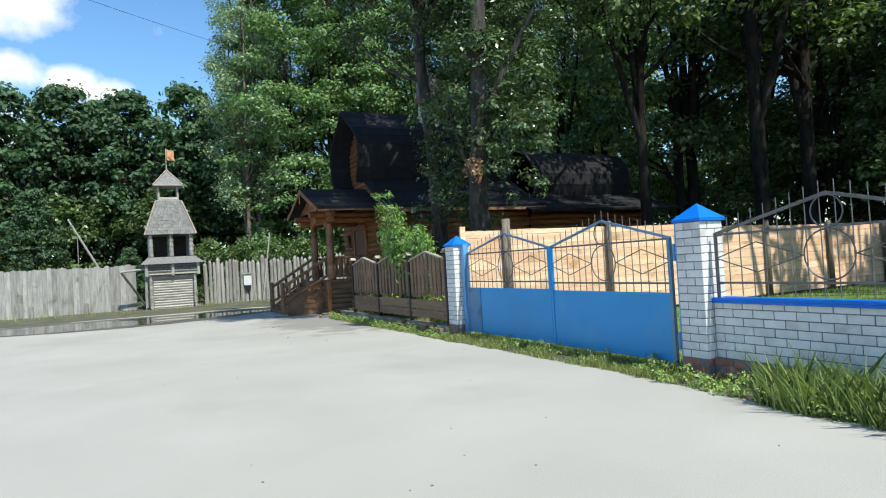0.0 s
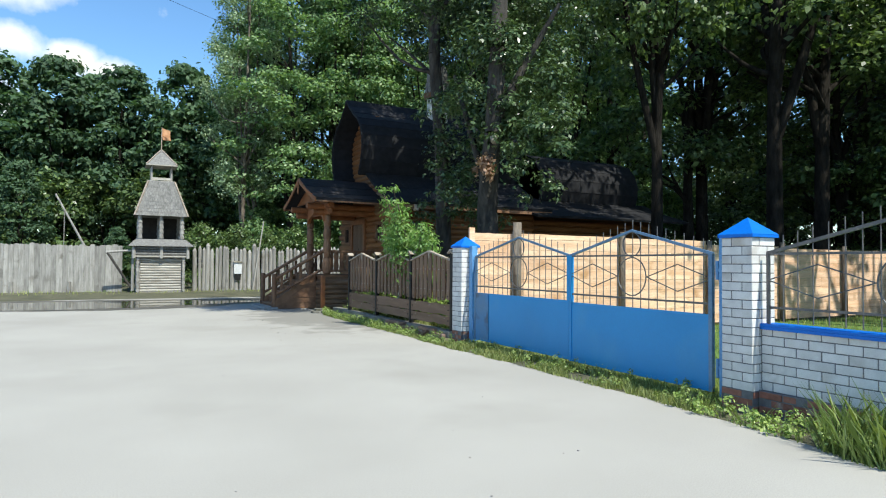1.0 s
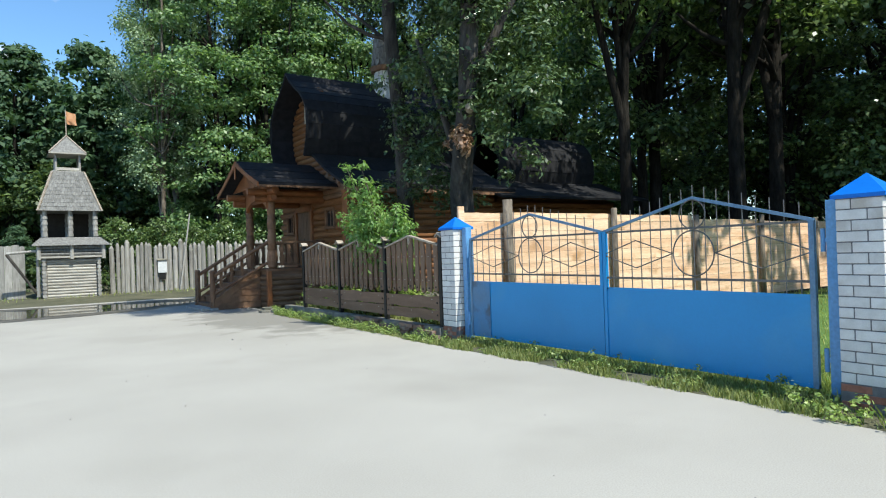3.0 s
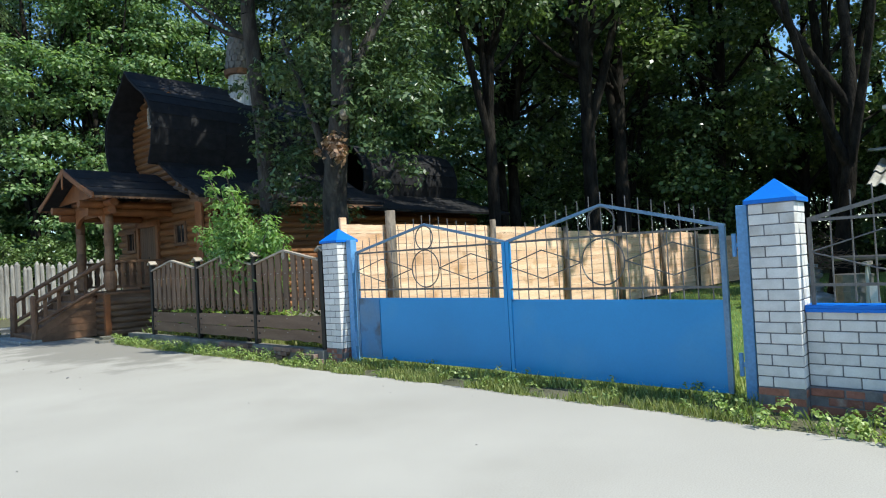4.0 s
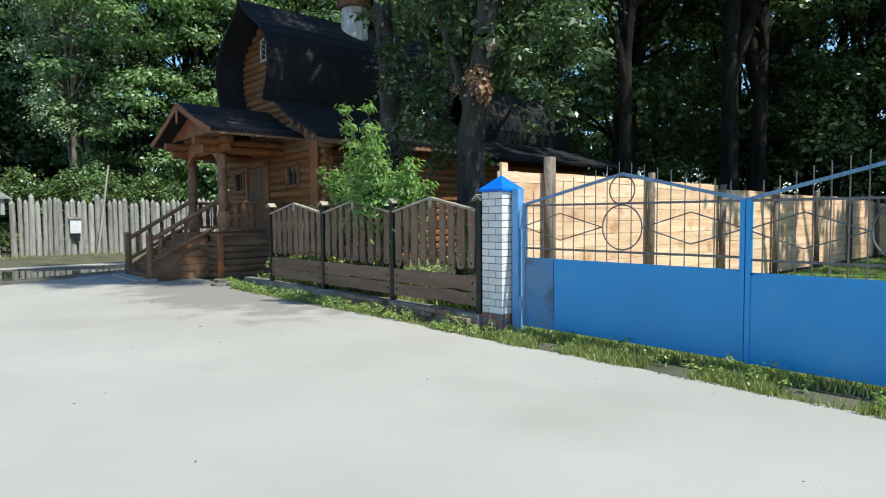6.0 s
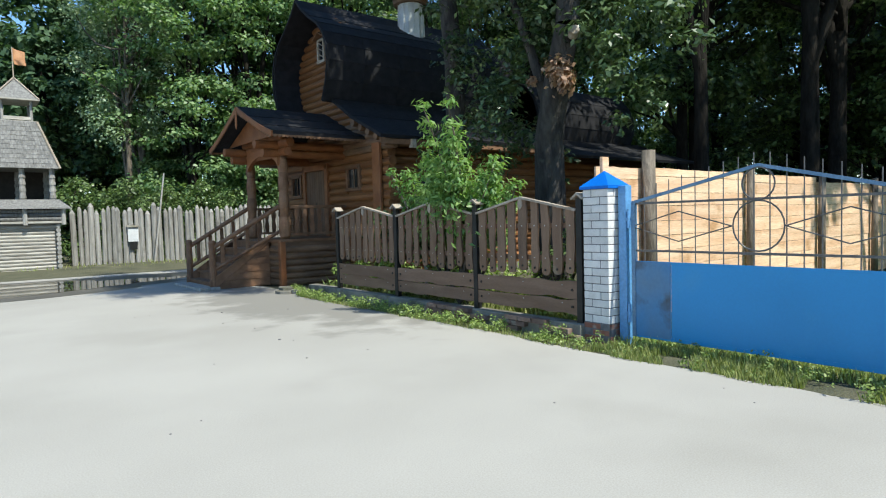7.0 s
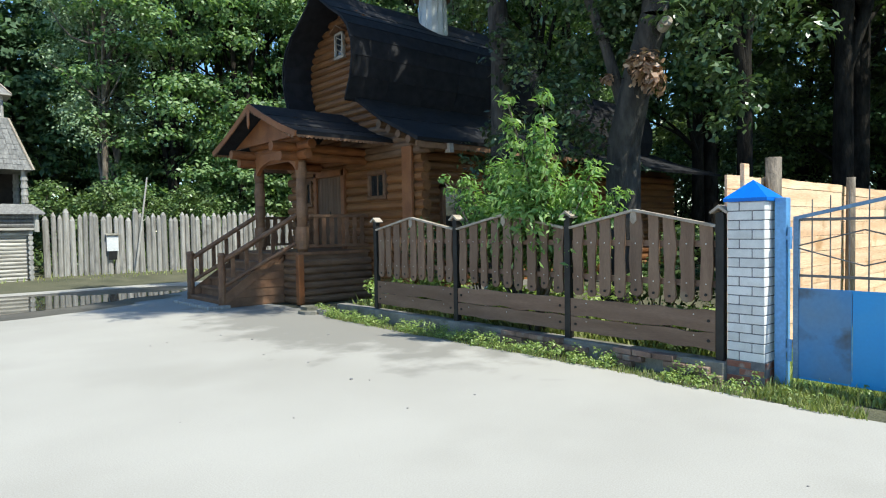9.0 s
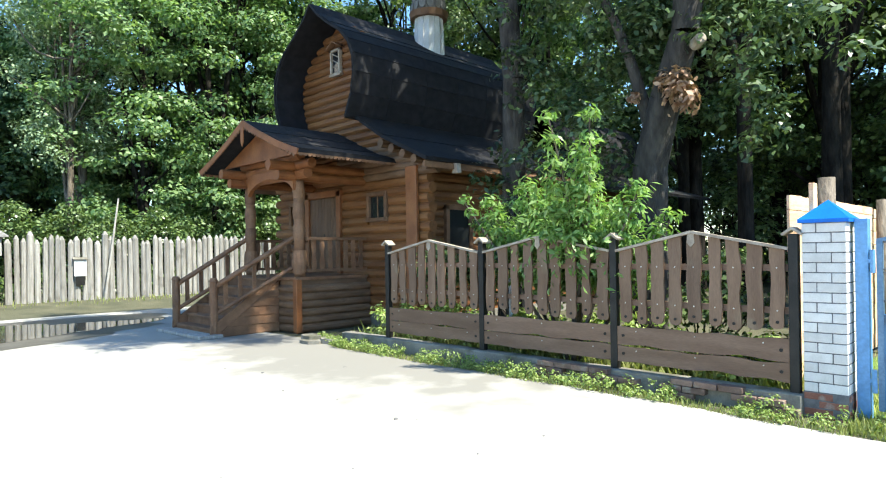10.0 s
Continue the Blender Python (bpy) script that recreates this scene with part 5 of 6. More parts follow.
heap = thing("sack_heap", (16.2, 9.0, 0), "crumpled silvery plastic sacks heaped under dry brushwood", "heap")
for k in range(7):
    x, y, z = 16.7 + random.uniform(-0.5, 0.5), 8.1 + random.uniform(-0.45, 0.45), 0.16 + 0.115 * k
    bm = BM()
    bmesh.ops.create_icosphere(bm, subdivisions=3, radius=1)
    for v in bm.verts:
        d = 1 + 0.3 * noise.noise(v.co * 2.3 + Vector((k * 7, 0, 0))) + 0.16 * noise.noise(v.co * 6) + 0.1 * abs(noise.noise(v.co * 14))
        v.co = Vector((v.co.x * 0.5 * d + x, v.co.y * 0.6 * d + y, v.co.z * 0.2 * d + z))
    part("sack", bm, "tarp", heap, smooth=True)
bm = BM()
for k in range(260):
    p = Vector((16.9 + random.gauss(0, 0.4), 8.2 + random.gauss(0, 0.45), 0.92 + abs(random.gauss(0, 0.22))))
    rod(bm, p, p + Vector((random.uniform(-0.5, 0.5), random.uniform(-0.6, 0.6), random.uniform(-0.2, 0.35))), 0.012, 0.006, 4, False)
tagged(part("brushwood", bm, "twig", heap, "tangle of dry twigs"), kind="stuff")
junk = thing("scrap_stack", (13.0, 5.6, 0), "grey pipes and pale boards stacked on trestles by the shed", "scrap")
for y in (4.75, 6.25):
    for s in (-1, 1):
        part("trestle_leg", rod(BM(), (13.0 + 0.28 * s, y, -0.02), (13.0 + 0.05 * s, y, 1.08), 0.03, 0.03, 6), "grey_wood", junk)
    part("trestle_beam", box(BM(), 12.72, 13.28, y - 0.04, y + 0.04, 1.06, 1.12), "grey_wood", junk)
for x, z, tilt in ((12.86, 1.16, 0.03), (12.98, 1.17, -0.02), (13.1, 1.16, 0.0)):
    part("pipe", rod(BM(), (x, 4.2, z), (x + tilt, 6.75, z + 0.03), 0.038, 0.038, 10), "iron", junk, smooth=True)
for y, w, h in ((4.9, 0.09, 0.95), (5.25, 0.12, 0.8), (5.72, 0.08, 1.0), (6.02, 0.14, 0.7)):
    part("pale_board", slab(BM(), [(12.82, y, -0.01), (12.82, y + w, -0.01), (12.98, y + w + 0.1, h), (12.98, y + 0.1, h)], (0.025, 0, 0)), "white_paint", junk)
drum = thing("rain_barrel", (13.2, 6.5, 0), "dull blue-grey barrel by the shed", "barrel")
part("barrel", rod(BM(), (13.2, 6.5, 0), (13.2, 6.5, 0.9), 0.3, 0.3, 16), "iron", drum)
for z in (0.3, 0.6, 0.88):
    part("hoop", rod(BM(), (13.2, 6.5, z - 0.015), (13.2, 6.5, z + 0.015), 0.315, 0.315, 16), "iron", drum)
# overhead cable
bm = BM()
pts = [Vector((11.6 - 0.53 * u, 46.5 - 0.848 * u, 16.9 - 0.195 * u - 0.25 * math.sin(math.pi * u / 44))) for u in [44 * k / 16 for k in range(17)]]
for a, b in zip(pts, pts[1:]):
    rod(bm, a, b, 0.008, None, 5, False)
tagged(part("overhead_cable", bm, "black_iron"), "thin black overhead cable strung from a tall lime tree", "cable")


# ---- plants ----
RNG = np.random.default_rng(7)


def leaf_mesh(name, centres, normals_bias, size, ratio, material, droop=0.0, rng=RNG):
    """Small folded leaves, one at each centre, turned at random and biased to face up and out."""
    c = np.asarray(centres, dtype=float)
    n = len(c)
    nb = np.asarray(normals_bias, dtype=float) * 0.9 + rng.normal(size=(n, 3)) * 0.5 + np.array([0, 0, 0.5])
    nb /= np.linalg.norm(nb, axis=1)[:, None]
    t = rng.normal(size=(n, 3))
    t[:, 2] -= droop
    t -= nb * (t * nb).sum(1)[:, None]
    t /= np.linalg.norm(t, axis=1)[:, None] + 1e-9
    b = np.cross(nb, t)
    s = (size * rng.uniform(0.6, 1.35, n))[:, None]
    v = np.stack([c - t * s * 0.5, c + b * s * ratio * 0.5 + nb * s * 0.08, c + t * s * 0.5, c - b * s * ratio * 0.5 + nb * s * 0.08], axis=1).reshape(-1, 3)
    me = bpy.data.meshes.new(name)
    me.vertices.add(4 * n)
    me.vertices.foreach_set("co", v.ravel())
    me.loops.add(4 * n)
    me.loops.foreach_set("vertex_index", np.arange(4 * n))
    me.polygons.add(n)
    me.polygons.foreach_set("loop_start", np.arange(0, 4 * n, 4))
    me.update(calc_edges=True)
    me.materials.append(M[material])
    return me


def clumps_to_leaves(clumps, count, rng=RNG):
    """Leaf places spread over round clumps, mostly near their skins. clumps: rows of x, y, z, radius, flatness."""
    k = np.asarray(clumps, dtype=float)
    w = k[:, 3] ** 2
    pick = rng.choice(len(k), size=count, p=w / w.sum())
    d = rng.normal(size=(count, 3))
    d[:, 2] = np.where(rng.random(count) < 0.75, np.abs(d[:, 2]), d[:, 2])
    d /= np.linalg.norm(d, axis=1)[:, None]
    r = k[pick, 3] * rng.uniform(0.15, 1.0, count) ** 0.55 * (1 + 0.18 * rng.normal(size=count))
    off = d * r[:, None]
    off[:, 2] *= k[pick, 4]
    return k[pick, :3] + off, d


def crown_gaps(pos, d, spots):
    """Opens narrow lanes through a crown, along the sun's way to each spot: rows of x, y, z, radius."""
    keep = np.ones(len(pos), bool)
    way = np.array(SUN_TO)
    for x, y, z, r in spots:
        off = pos - np.array((x, y, z))
        along = off @ way
        away = np.linalg.norm(off - along[:, None] * way, axis=1)
        keep &= away > r * RNG.uniform(0.45, 1.3, len(pos))
    return pos[keep], d[keep]


def limb(bm, p, q, r0, r1, bend, n=4, sides=7, rng=RNG):
    """A bent tapered limb."""
    p, q = np.array(p, float), np.array(q, float)
    side = rng.normal(size=3) * bend
    pts = [p + (q - p) * k / n + side * math.sin(math.pi * k / n) for k in range(n + 1)]
    for k in range(n):
        rod(bm, pts[k], pts[k + 1], r0 + (r1 - r0) * k / n, r0 + (r1 - r0) * (k + 1) / n, sides, False)
    return pts


def make_tree(name, height, crown0, radius, leaves, size, material, bark, label, trunk_r=0.22, n_clumps=80, seed=1, top_narrow=0.5, limbs=14, flat=0.8, clump_r=(0.7, 1.35), droop=0.2):
    rng = np.random.default_rng(seed)
    ob = thing(name, (0, 0, 0), label, "tree", "woodland trees")
    bm = BM()
    lean = rng.normal(size=2) * 0.7
    line = limb(bm, (0, 0, -0.15), (lean[0], lean[1], height * 0.82), trunk_r, trunk_r * 0.25, 0.4, 8, 10, rng)
    def on_trunk(z):
        return tuple(np.interp(z, [p[2] for p in line], [p[j] for p in line]) for j in range(3))
    for k in range(3):
        z0 = height * rng.uniform(0.12, 0.34)
        a = rng.uniform(0, 6.283)
        limb(bm, on_trunk(z0), (radius * 0.5 * math.cos(a), radius * 0.5 * math.sin(a), height * 0.72), trunk_r * 0.62, trunk_r * 0.15, 0.4, 6, 8, rng)
    clumps = []
    for k in range(n_clumps):
        u = rng.uniform(0, 1)
        z = crown0 + (height - crown0) * u
        env = radius * (math.sin(math.pi * min(1, 0.12 + u * 0.88)) ** 0.6) * (1 - (1 - top_narrow) * u * 0.6)
        a = rng.uniform(0, 2 * math.pi)
        rr = env * rng.uniform(0.35, 1.0) ** 0.6
        clumps.append((rr * math.cos(a), rr * math.sin(a), z, rng.uniform(*clump_r), flat))
    for k in range(limbs):
        c = clumps[int(rng.integers(0, n_clumps))]
        z0 = max(crown0 * 0.8, c[2] - 0.45 * math.hypot(c[0], c[1]) - 0.8)
        limb(bm, on_trunk(min(z0, height * 0.8)), (c[0] * 0.95, c[1] * 0.95, c[2]), trunk_r * 0.38, 0.025, 0.25, 4, 6, rng)
    part("trunk", bm, bark, ob, smooth=True)
    pos, d = clumps_to_leaves(clumps, leaves, rng)
    me = leaf_mesh("crown", pos, d, size, 0.62, material, droop, rng)
    cr = new("crown", me)
    cr.parent = ob
    return ob


def plant(ob, x, y, turn, s, z=0.0):
    c = copy_thing(ob, pose(x, y, z, 0, 0, turn))
    c.scale = (s, s, s * RNG.uniform(0.93, 1.08))
    return c


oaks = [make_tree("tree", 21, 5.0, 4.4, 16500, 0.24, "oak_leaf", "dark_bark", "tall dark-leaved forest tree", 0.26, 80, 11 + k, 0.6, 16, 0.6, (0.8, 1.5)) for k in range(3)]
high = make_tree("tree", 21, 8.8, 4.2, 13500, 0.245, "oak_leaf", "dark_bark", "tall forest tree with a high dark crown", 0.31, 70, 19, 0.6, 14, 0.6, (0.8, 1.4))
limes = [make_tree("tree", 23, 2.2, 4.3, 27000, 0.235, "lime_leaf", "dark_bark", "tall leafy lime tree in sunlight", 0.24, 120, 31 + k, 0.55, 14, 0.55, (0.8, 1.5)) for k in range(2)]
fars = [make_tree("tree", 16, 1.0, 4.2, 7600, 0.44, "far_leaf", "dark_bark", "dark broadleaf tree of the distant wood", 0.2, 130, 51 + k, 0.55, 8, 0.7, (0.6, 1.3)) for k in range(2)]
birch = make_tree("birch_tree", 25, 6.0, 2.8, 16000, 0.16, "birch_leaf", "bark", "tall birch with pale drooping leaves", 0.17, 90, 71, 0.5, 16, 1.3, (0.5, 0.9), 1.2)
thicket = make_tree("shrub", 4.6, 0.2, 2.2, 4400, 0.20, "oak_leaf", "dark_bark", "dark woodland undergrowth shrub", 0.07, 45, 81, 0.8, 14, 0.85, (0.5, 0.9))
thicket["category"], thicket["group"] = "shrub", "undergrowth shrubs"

# thin crown above the view, added only to cast dapples on the boards
airy = make_tree("tree", 21, 12.8, 4.2, 3200, 0.34, "oak_leaf", "dark_bark", "thin high-crowned tree added to dapple the boards with shade", 0.22, 26, 23, 0.6, 14, 0.6, (0.6, 1.1))
# dark forest behind the boards and the house, after three unseen trees added for shade
for k, (x, y) in enumerate(((22.6, 3.6), (27.0, 3.2), (31.0, 4.0))):
    plant(airy, x, y, 63 * k, 1.0)
spots = []
for k, (x, y) in enumerate(((16.2, 16.6), (23.7, 21.0), (21.3, 15.8), (25.0, 16.4))):
    slim = plant(high, x, y, 77 * k, 0.95 + 0.05 * (k % 4))
    if k == 0:
        slim.scale = (0.72, 0.72, 0.98)
# one more added shade caster, squashed, its crown over the view
low = plant(airy, 18.9, 7.8, 40, 1.0)
low.scale = (1.0, 1.0, 0.76)
for x, y in ((28.5, 17.5), (32.0, 15.0),
             (21.5, 28.0), (24.0, 22.0), (32.5, 21.0), (37.0, 18.0), (36.0, 27.0), (41.0, 23.0), (21.0, 34.0),
             (27.0, 36.0), (34.0, 37.0), (40.0, 32.0), (45.0, 27.0), (41.0, 15.0), (46.0, 19.0), (36.0, 11.5), (30.5, 9.5), (38.0, 6.5), (43.0, 9.5), (29.5, -3.0), (35.0, -3.0),
             (41.0, 1.0), (24.5, -4.5)):
    spots.append((x, y))
for k, (x, y) in enumerate(spots):
    plant(oaks[k % 3], x + RNG.uniform(-0.7, 0.7), y + RNG.uniform(-0.7, 0.7), RNG.uniform(0, 360), RNG.uniform(0.88, 1.15))
for x, y in ((29.5, 15.6), (27.5, 20.5), (33.0, 17.5), (30.0, 26.0), (37.5, 22.5), (40.5, 12.5), (34.5, 8.0), (38.0, 1.5), (22.8, 25.5), (25.0, 33.0), (33.0, 33.5), (43.5, 18.5), (31.5, 0.5), (43.0, 4.5), (20.0, 31.0)):
    plant(thicket, x, y, RNG.uniform(0, 360), RNG.uniform(0.9, 1.5))
# sunlit limes and birches beyond the palisade
for k, (x, y, s) in enumerate(((9.9, 41.2, 1.0), (13.0, 39.6, 0.92), (15.2, 41.0, 1.05), (11.6, 46.5, 1.15), (18.6, 39.0, 0.9), (16.5, 46.0, 1.1), (22.5, 43.0, 1.05), (9.6, 49.0, 1.0), (26.0, 29.8, 0.9), (30.5, 31.5, 0.95))):
    plant(limes[k % 2], x, y, 140 * k, s)
for x, y, s in ((7.0, 41.3, 0.95), (8.3, 44.0, 1.05), (13.2, 43.0, 1.1), (21.5, 31.5, 0.95), (24.5, 38.0, 1.1)):
    plant(birch, x, y, RNG.uniform(0, 360), s)
# distant wood behind the tower
for k in range(13):
    plant(fars[k % 2], -27 + 3.1 * k + RNG.uniform(-0.8, 0.8), 55 + RNG.uniform(-2, 2), RNG.uniform(0, 360), RNG.uniform(0.82, 0.97) * (0.78 if k < 6 else 1.0))
for k in range(8):
    plant(fars[k % 2], -26 + 5.0 * k + RNG.uniform(-1, 1), 61 + RNG.uniform(-2, 2), RNG.uniform(0, 360), RNG.uniform(0.86, 1.0) * (0.76 if k < 4 else 1.0))
for x, y, s in ((0.5, 52.5, 0.95), (4.6, 52.0, 0.98), (-3.6, 53.0, 0.92), (-7.5, 52.5, 0.9), (-4.6, 43.0, 0.42), (-8.0, 45.0, 0.5), (0.2, 41.0, 0.22)):
    plant(fars[0], x, y, 50 * x, s)
for k in range(13):
    plant(fars[k % 2], 50 + RNG.uniform(-2, 2), -20 + 5.4 * k, RNG.uniform(0, 360), RNG.uniform(0.62, 0.88))
for k in range(5):
    plant(thicket, 40.5 + 1.3 * (k % 2), 3.0 + 2.9 * k, 71 * k, 1.2)
for k in range(10):
    plant(thicket, 47.5 + RNG.uniform(-1, 1), -12 + 5.2 * k, RNG.uniform(0, 360), 1.8)
for k in range(15):
    plant(thicket, -24 + 3.3 * k, 50.5 + RNG.uniform(-1, 1), RNG.uniform(0, 360), RNG.uniform(1.4, 1.8))
for k in range(11):
    plant(thicket, 4.4 + 1.75 * k, 38.2 + RNG.uniform(-0.4, 0.4), RNG.uniform(0, 360), RNG.uniform(0.55, 0.8))
for k in range(7):
    plant(fars[k % 2], 20 + 4.6 * k, 53 + RNG.uniform(-2, 2), 60 * k, RNG.uniform(1.0, 1.2))
for ob in oaks + limes + fars + [high, birch, thicket, airy]:
    for o in (*ob.children_recursive, ob):
        bpy.data.objects.remove(o)

# old leaning willow-like tree between house and boards
old = thing("tree", (8.9, 15.5, 0), "old leaning tree with a broken limb and dense leaves", "tree")
rng = np.random.default_rng(5)
bm = BM()
path = ((9.15, 15.75, -0.1, 0.36), (9.05, 15.62, 1.6, 0.30), (8.9, 15.5, 3.0, 0.27), (8.75, 15.15, 4.0, 0.24), (8.6, 14.75, 4.9, 0.21), (8.65, 14.6, 7.0, 0.22), (8.9, 14.8, 10.0, 0.15), (9.0, 15.0, 13.0, 0.06))
for a, b in zip(path, path[1:]):
    rod(bm, a[:3], b[:3], a[3], b[3], 14, False)
limb(bm, (8.9, 15.45, 3.4), (8.5, 16.6, 6.8), 0.11, 0.05, 0.2, 5, 9, rng)
limb(bm, (8.65, 14.7, 5.2), (9.8, 13.6, 8.0), 0.14, 0.05, 0.2, 4, 8, rng)
part("trunk", bm, "old_bark", old, smooth=True)
part("cut_stub", rod(BM(), (8.55, 14.6, 4.66), (8.42, 14.45, 4.70), 0.09, 0.085, 12), "pale_cap", old, "pale sawn limb stub")
cl = []
for k in range(85):
    a, z = rng.uniform(0, 6.28), rng.uniform(4.9, 13.5)
    r = rng.uniform(0.3, 2.2) * (1 - 0.35 * abs(z - 8.5) / 5)
    cl.append((9.3 + r * math.cos(a), 15.2 + r * math.sin(a), z, rng.uniform(0.4, 0.8), 0.9))
for z, dx, dy in ((5.0, -0.3, 0.3), (5.4, 0.1, -0.4), (4.7, 0.1, 0.7), (5.8, -0.5, 0.0)):
    cl.append((8.6 + dx, 14.9 + dy, z, 0.42, 0.9))
for k in range(40):
    cl.append((8.9 + rng.normal() * 0.5, 16.6 + rng.normal() * 0.75, rng.uniform(2.6, 6.5), rng.uniform(0.25, 0.5), 0.9))
for k in range(22):
    cl.append((9.1 + rng.normal() * 0.4, 14.2 + rng.normal() * 0.5, rng.uniform(3.0, 6.0), rng.uniform(0.25, 0.45), 0.9))
pos, d = clumps_to_leaves(cl, 30000, rng)
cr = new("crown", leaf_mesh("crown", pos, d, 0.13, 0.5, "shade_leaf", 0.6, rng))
cr.parent = old
cr.location = -old.location
pos, d = clumps_to_leaves([(8.45, 14.80, 3.98, 0.24, 1.4), (8.5, 15.0, 4.1, 0.2, 1.3), (8.4, 14.62, 3.8, 0.16, 1.3), (8.6, 15.6, 4.05, 0.1, 1.2)], 620, rng)
cr = new("withered_leaves", leaf_mesh("withered_leaves", pos, d, 0.13, 0.5, "dry_leaf", 1.6, rng))
cr.parent = old
cr.location = -old.location

tall = thing("tree", (9.2, 18.5, 0), "tall grey-barked tree beside the log house", "tree")
bm = BM()
path = ((9.3, 18.75, -0.1, 0.30), (9.2, 18.55, 2.5, 0.24), (9.0, 18.35, 5.0, 0.21), (8.75, 18.4, 8.0, 0.18), (8.9, 18.6, 12.0, 0.12), (9.1, 18.7, 16.0, 0.05))
for a, b in zip(path, path[1:]):
    rod(bm, a[:3], b[:3], a[3], b[3], 12, False)
# two limbs carrying the clumps added below as shade casters
limb(bm, (8.85, 18.45, 6.6), (12.6, 18.2, 11.4), 0.10, 0.03, 0.25, 5, 7, rng)
limb(bm, (8.8, 18.45, 9.0), (5.9, 17.2, 13.2), 0.10, 0.03, 0.2, 5, 7, rng)
for k in range(9):
    a = rng.uniform(0, 6.28)
    z = rng.uniform(6.5, 12)
    limb(bm, (8.9, 18.5, z), (8.9 + 2.4 * math.cos(a), 18.5 + 2.4 * math.sin(a), z + 2.0), 0.07, 0.02, 0.2, 4, 6, rng)
part("trunk", bm, "old_bark", tall, smooth=True)
cl = [(8.9 + rng.normal() * 1.5, 18.5 + rng.normal() * 1.5, rng.uniform(8.0, 16.5), rng.uniform(0.5, 1.0), 0.9) for k in range(60)]
cl += [(10.9 + rng.normal() * 1.2, 18.0 + rng.normal() * 1.2, rng.uniform(8.2, 13.5), rng.uniform(0.5, 1.0), 0.9) for k in range(46)]
# unseen clumps above the view, added to shade the ground by the steps
cl += [(5.8 + rng.normal() * 0.65, 17.4 + rng.normal() * 1.9, rng.uniform(11.5, 15.0), rng.uniform(0.55, 1.0), 0.8) for k in range(76)]
# further clumps added to keep the house roof in shade
cl += [(12.5 + rng.normal() * 1.1, 18.2 + rng.normal() * 1.1, rng.uniform(9.0, 14.0), rng.uniform(0.5, 0.95), 0.9) for k in range(46)]
cl += [(9.0 + rng.normal() * 0.45, 18.35 + rng.normal() * 0.45, rng.uniform(2.6, 5.6), rng.uniform(0.22, 0.42), 1.2) for k in range(14)]
pos, d = clumps_to_leaves(cl, 88000, rng)
pos, d = crown_gaps(pos, d, [(8.5, 20.25, 2.4, 0.6), (8.35, 21.8, 6.1, 0.13), (8.9, 21.75, 5.9, 0.16), (9.15, 21.75, 5.55, 0.14), (9.0, 21.8, 5.2, 0.17), (8.7, 22.6, 6.95, 0.16), (9.3, 22.5, 6.9, 0.13), (11.9, 22.5, 6.9, 0.2), (12.6, 22.4, 6.8, 0.2), (13.2, 22.3, 6.75, 0.17),
                              (6.8, 22.0, 4.0, 0.2), (7.3, 21.9, 3.9, 0.15), (8.6, 20.6, 3.9, 0.2), (9.3, 20.4, 3.85, 0.22), (9.6, 20.9, 4.1, 0.12), (6.5, 22.2, 0.5, 0.16)])
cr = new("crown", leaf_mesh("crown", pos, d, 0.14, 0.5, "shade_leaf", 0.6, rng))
cr.parent = tall
cr.location = -tall.location

# bright young maple by the plank fence
bush = thing("young_maple", (6.85, 15.7, 0), "bright green young maple bush behind the plank fence", "bush")
cl = []
for q, r in (((5.85, 15.3, 3.30), 0.2), ((5.9, 14.75, 3.25), 0.2), ((6.25, 15.05, 2.85), 0.3), ((6.7, 16.3, 2.5), 0.34), ((6.8, 17.1, 2.35), 0.28), ((6.75, 17.6, 2.45), 0.16), ((6.55, 14.5, 2.35), 0.3), ((6.6, 14.1, 2.0), 0.24), ((7.0, 16.0, 2.2), 0.4), ((7.0, 15.2, 2.1), 0.4)):
    bm = BM()
    limb(bm, (6.85, 15.7, 0.0), q, 0.035, 0.01, 0.12, 5, 6, rng)
    part("stem", bm, "bark", bush, smooth=True)
    for k in range(6):
        u = 0.55 + 0.45 * k / 5
        c = np.array((6.85, 15.7, 0.0)) * (1 - u) + np.array(q) * u
        cl.append((*c, r * (1.45 - 0.75 * (k / 5)), 1.0))
pos, d = clumps_to_leaves(cl, 13000, rng)
cr = new("leaves", leaf_mesh("leaves", pos, d, 0.118, 0.34, "bush_leaf", 1.3, rng))
cr.parent = bush
cr.location = -bush.location

for x, y, s, h in ((8.0, 17.3, 0.55, 2.2), (7.6, 19.0, 0.6, 1.6), (7.7, 14.2, 0.5, 1.5), (8.3, 18.3, 0.5, 2.7)):
    sh = thing("shrub", (x, y, 0), "dark green shrub behind the plank fence", "shrub", "shrubs behind the fence")
    bm = BM()
    cl = []
    for k in range(10):
        q = (x + rng.uniform(-1, 1) * s * 0.9, y + rng.uniform(-1, 1) * s * 1.2, h * rng.uniform(0.4, 1.0))
        limb(bm, (x, y, 0), q, 0.02, 0.006, 0.1, 4, 5, rng)
        cl.append((*q, s * 0.55, 0.9))
    part("stem", bm, "bark", sh)
    pos, d = clumps_to_leaves(cl, 2400, rng)
    cr = new("leaves", leaf_mesh("leaves", pos, d, 0.085, 0.6, "oak_leaf", 0.3, rng))
    cr.parent = sh
    cr.location = -sh.location


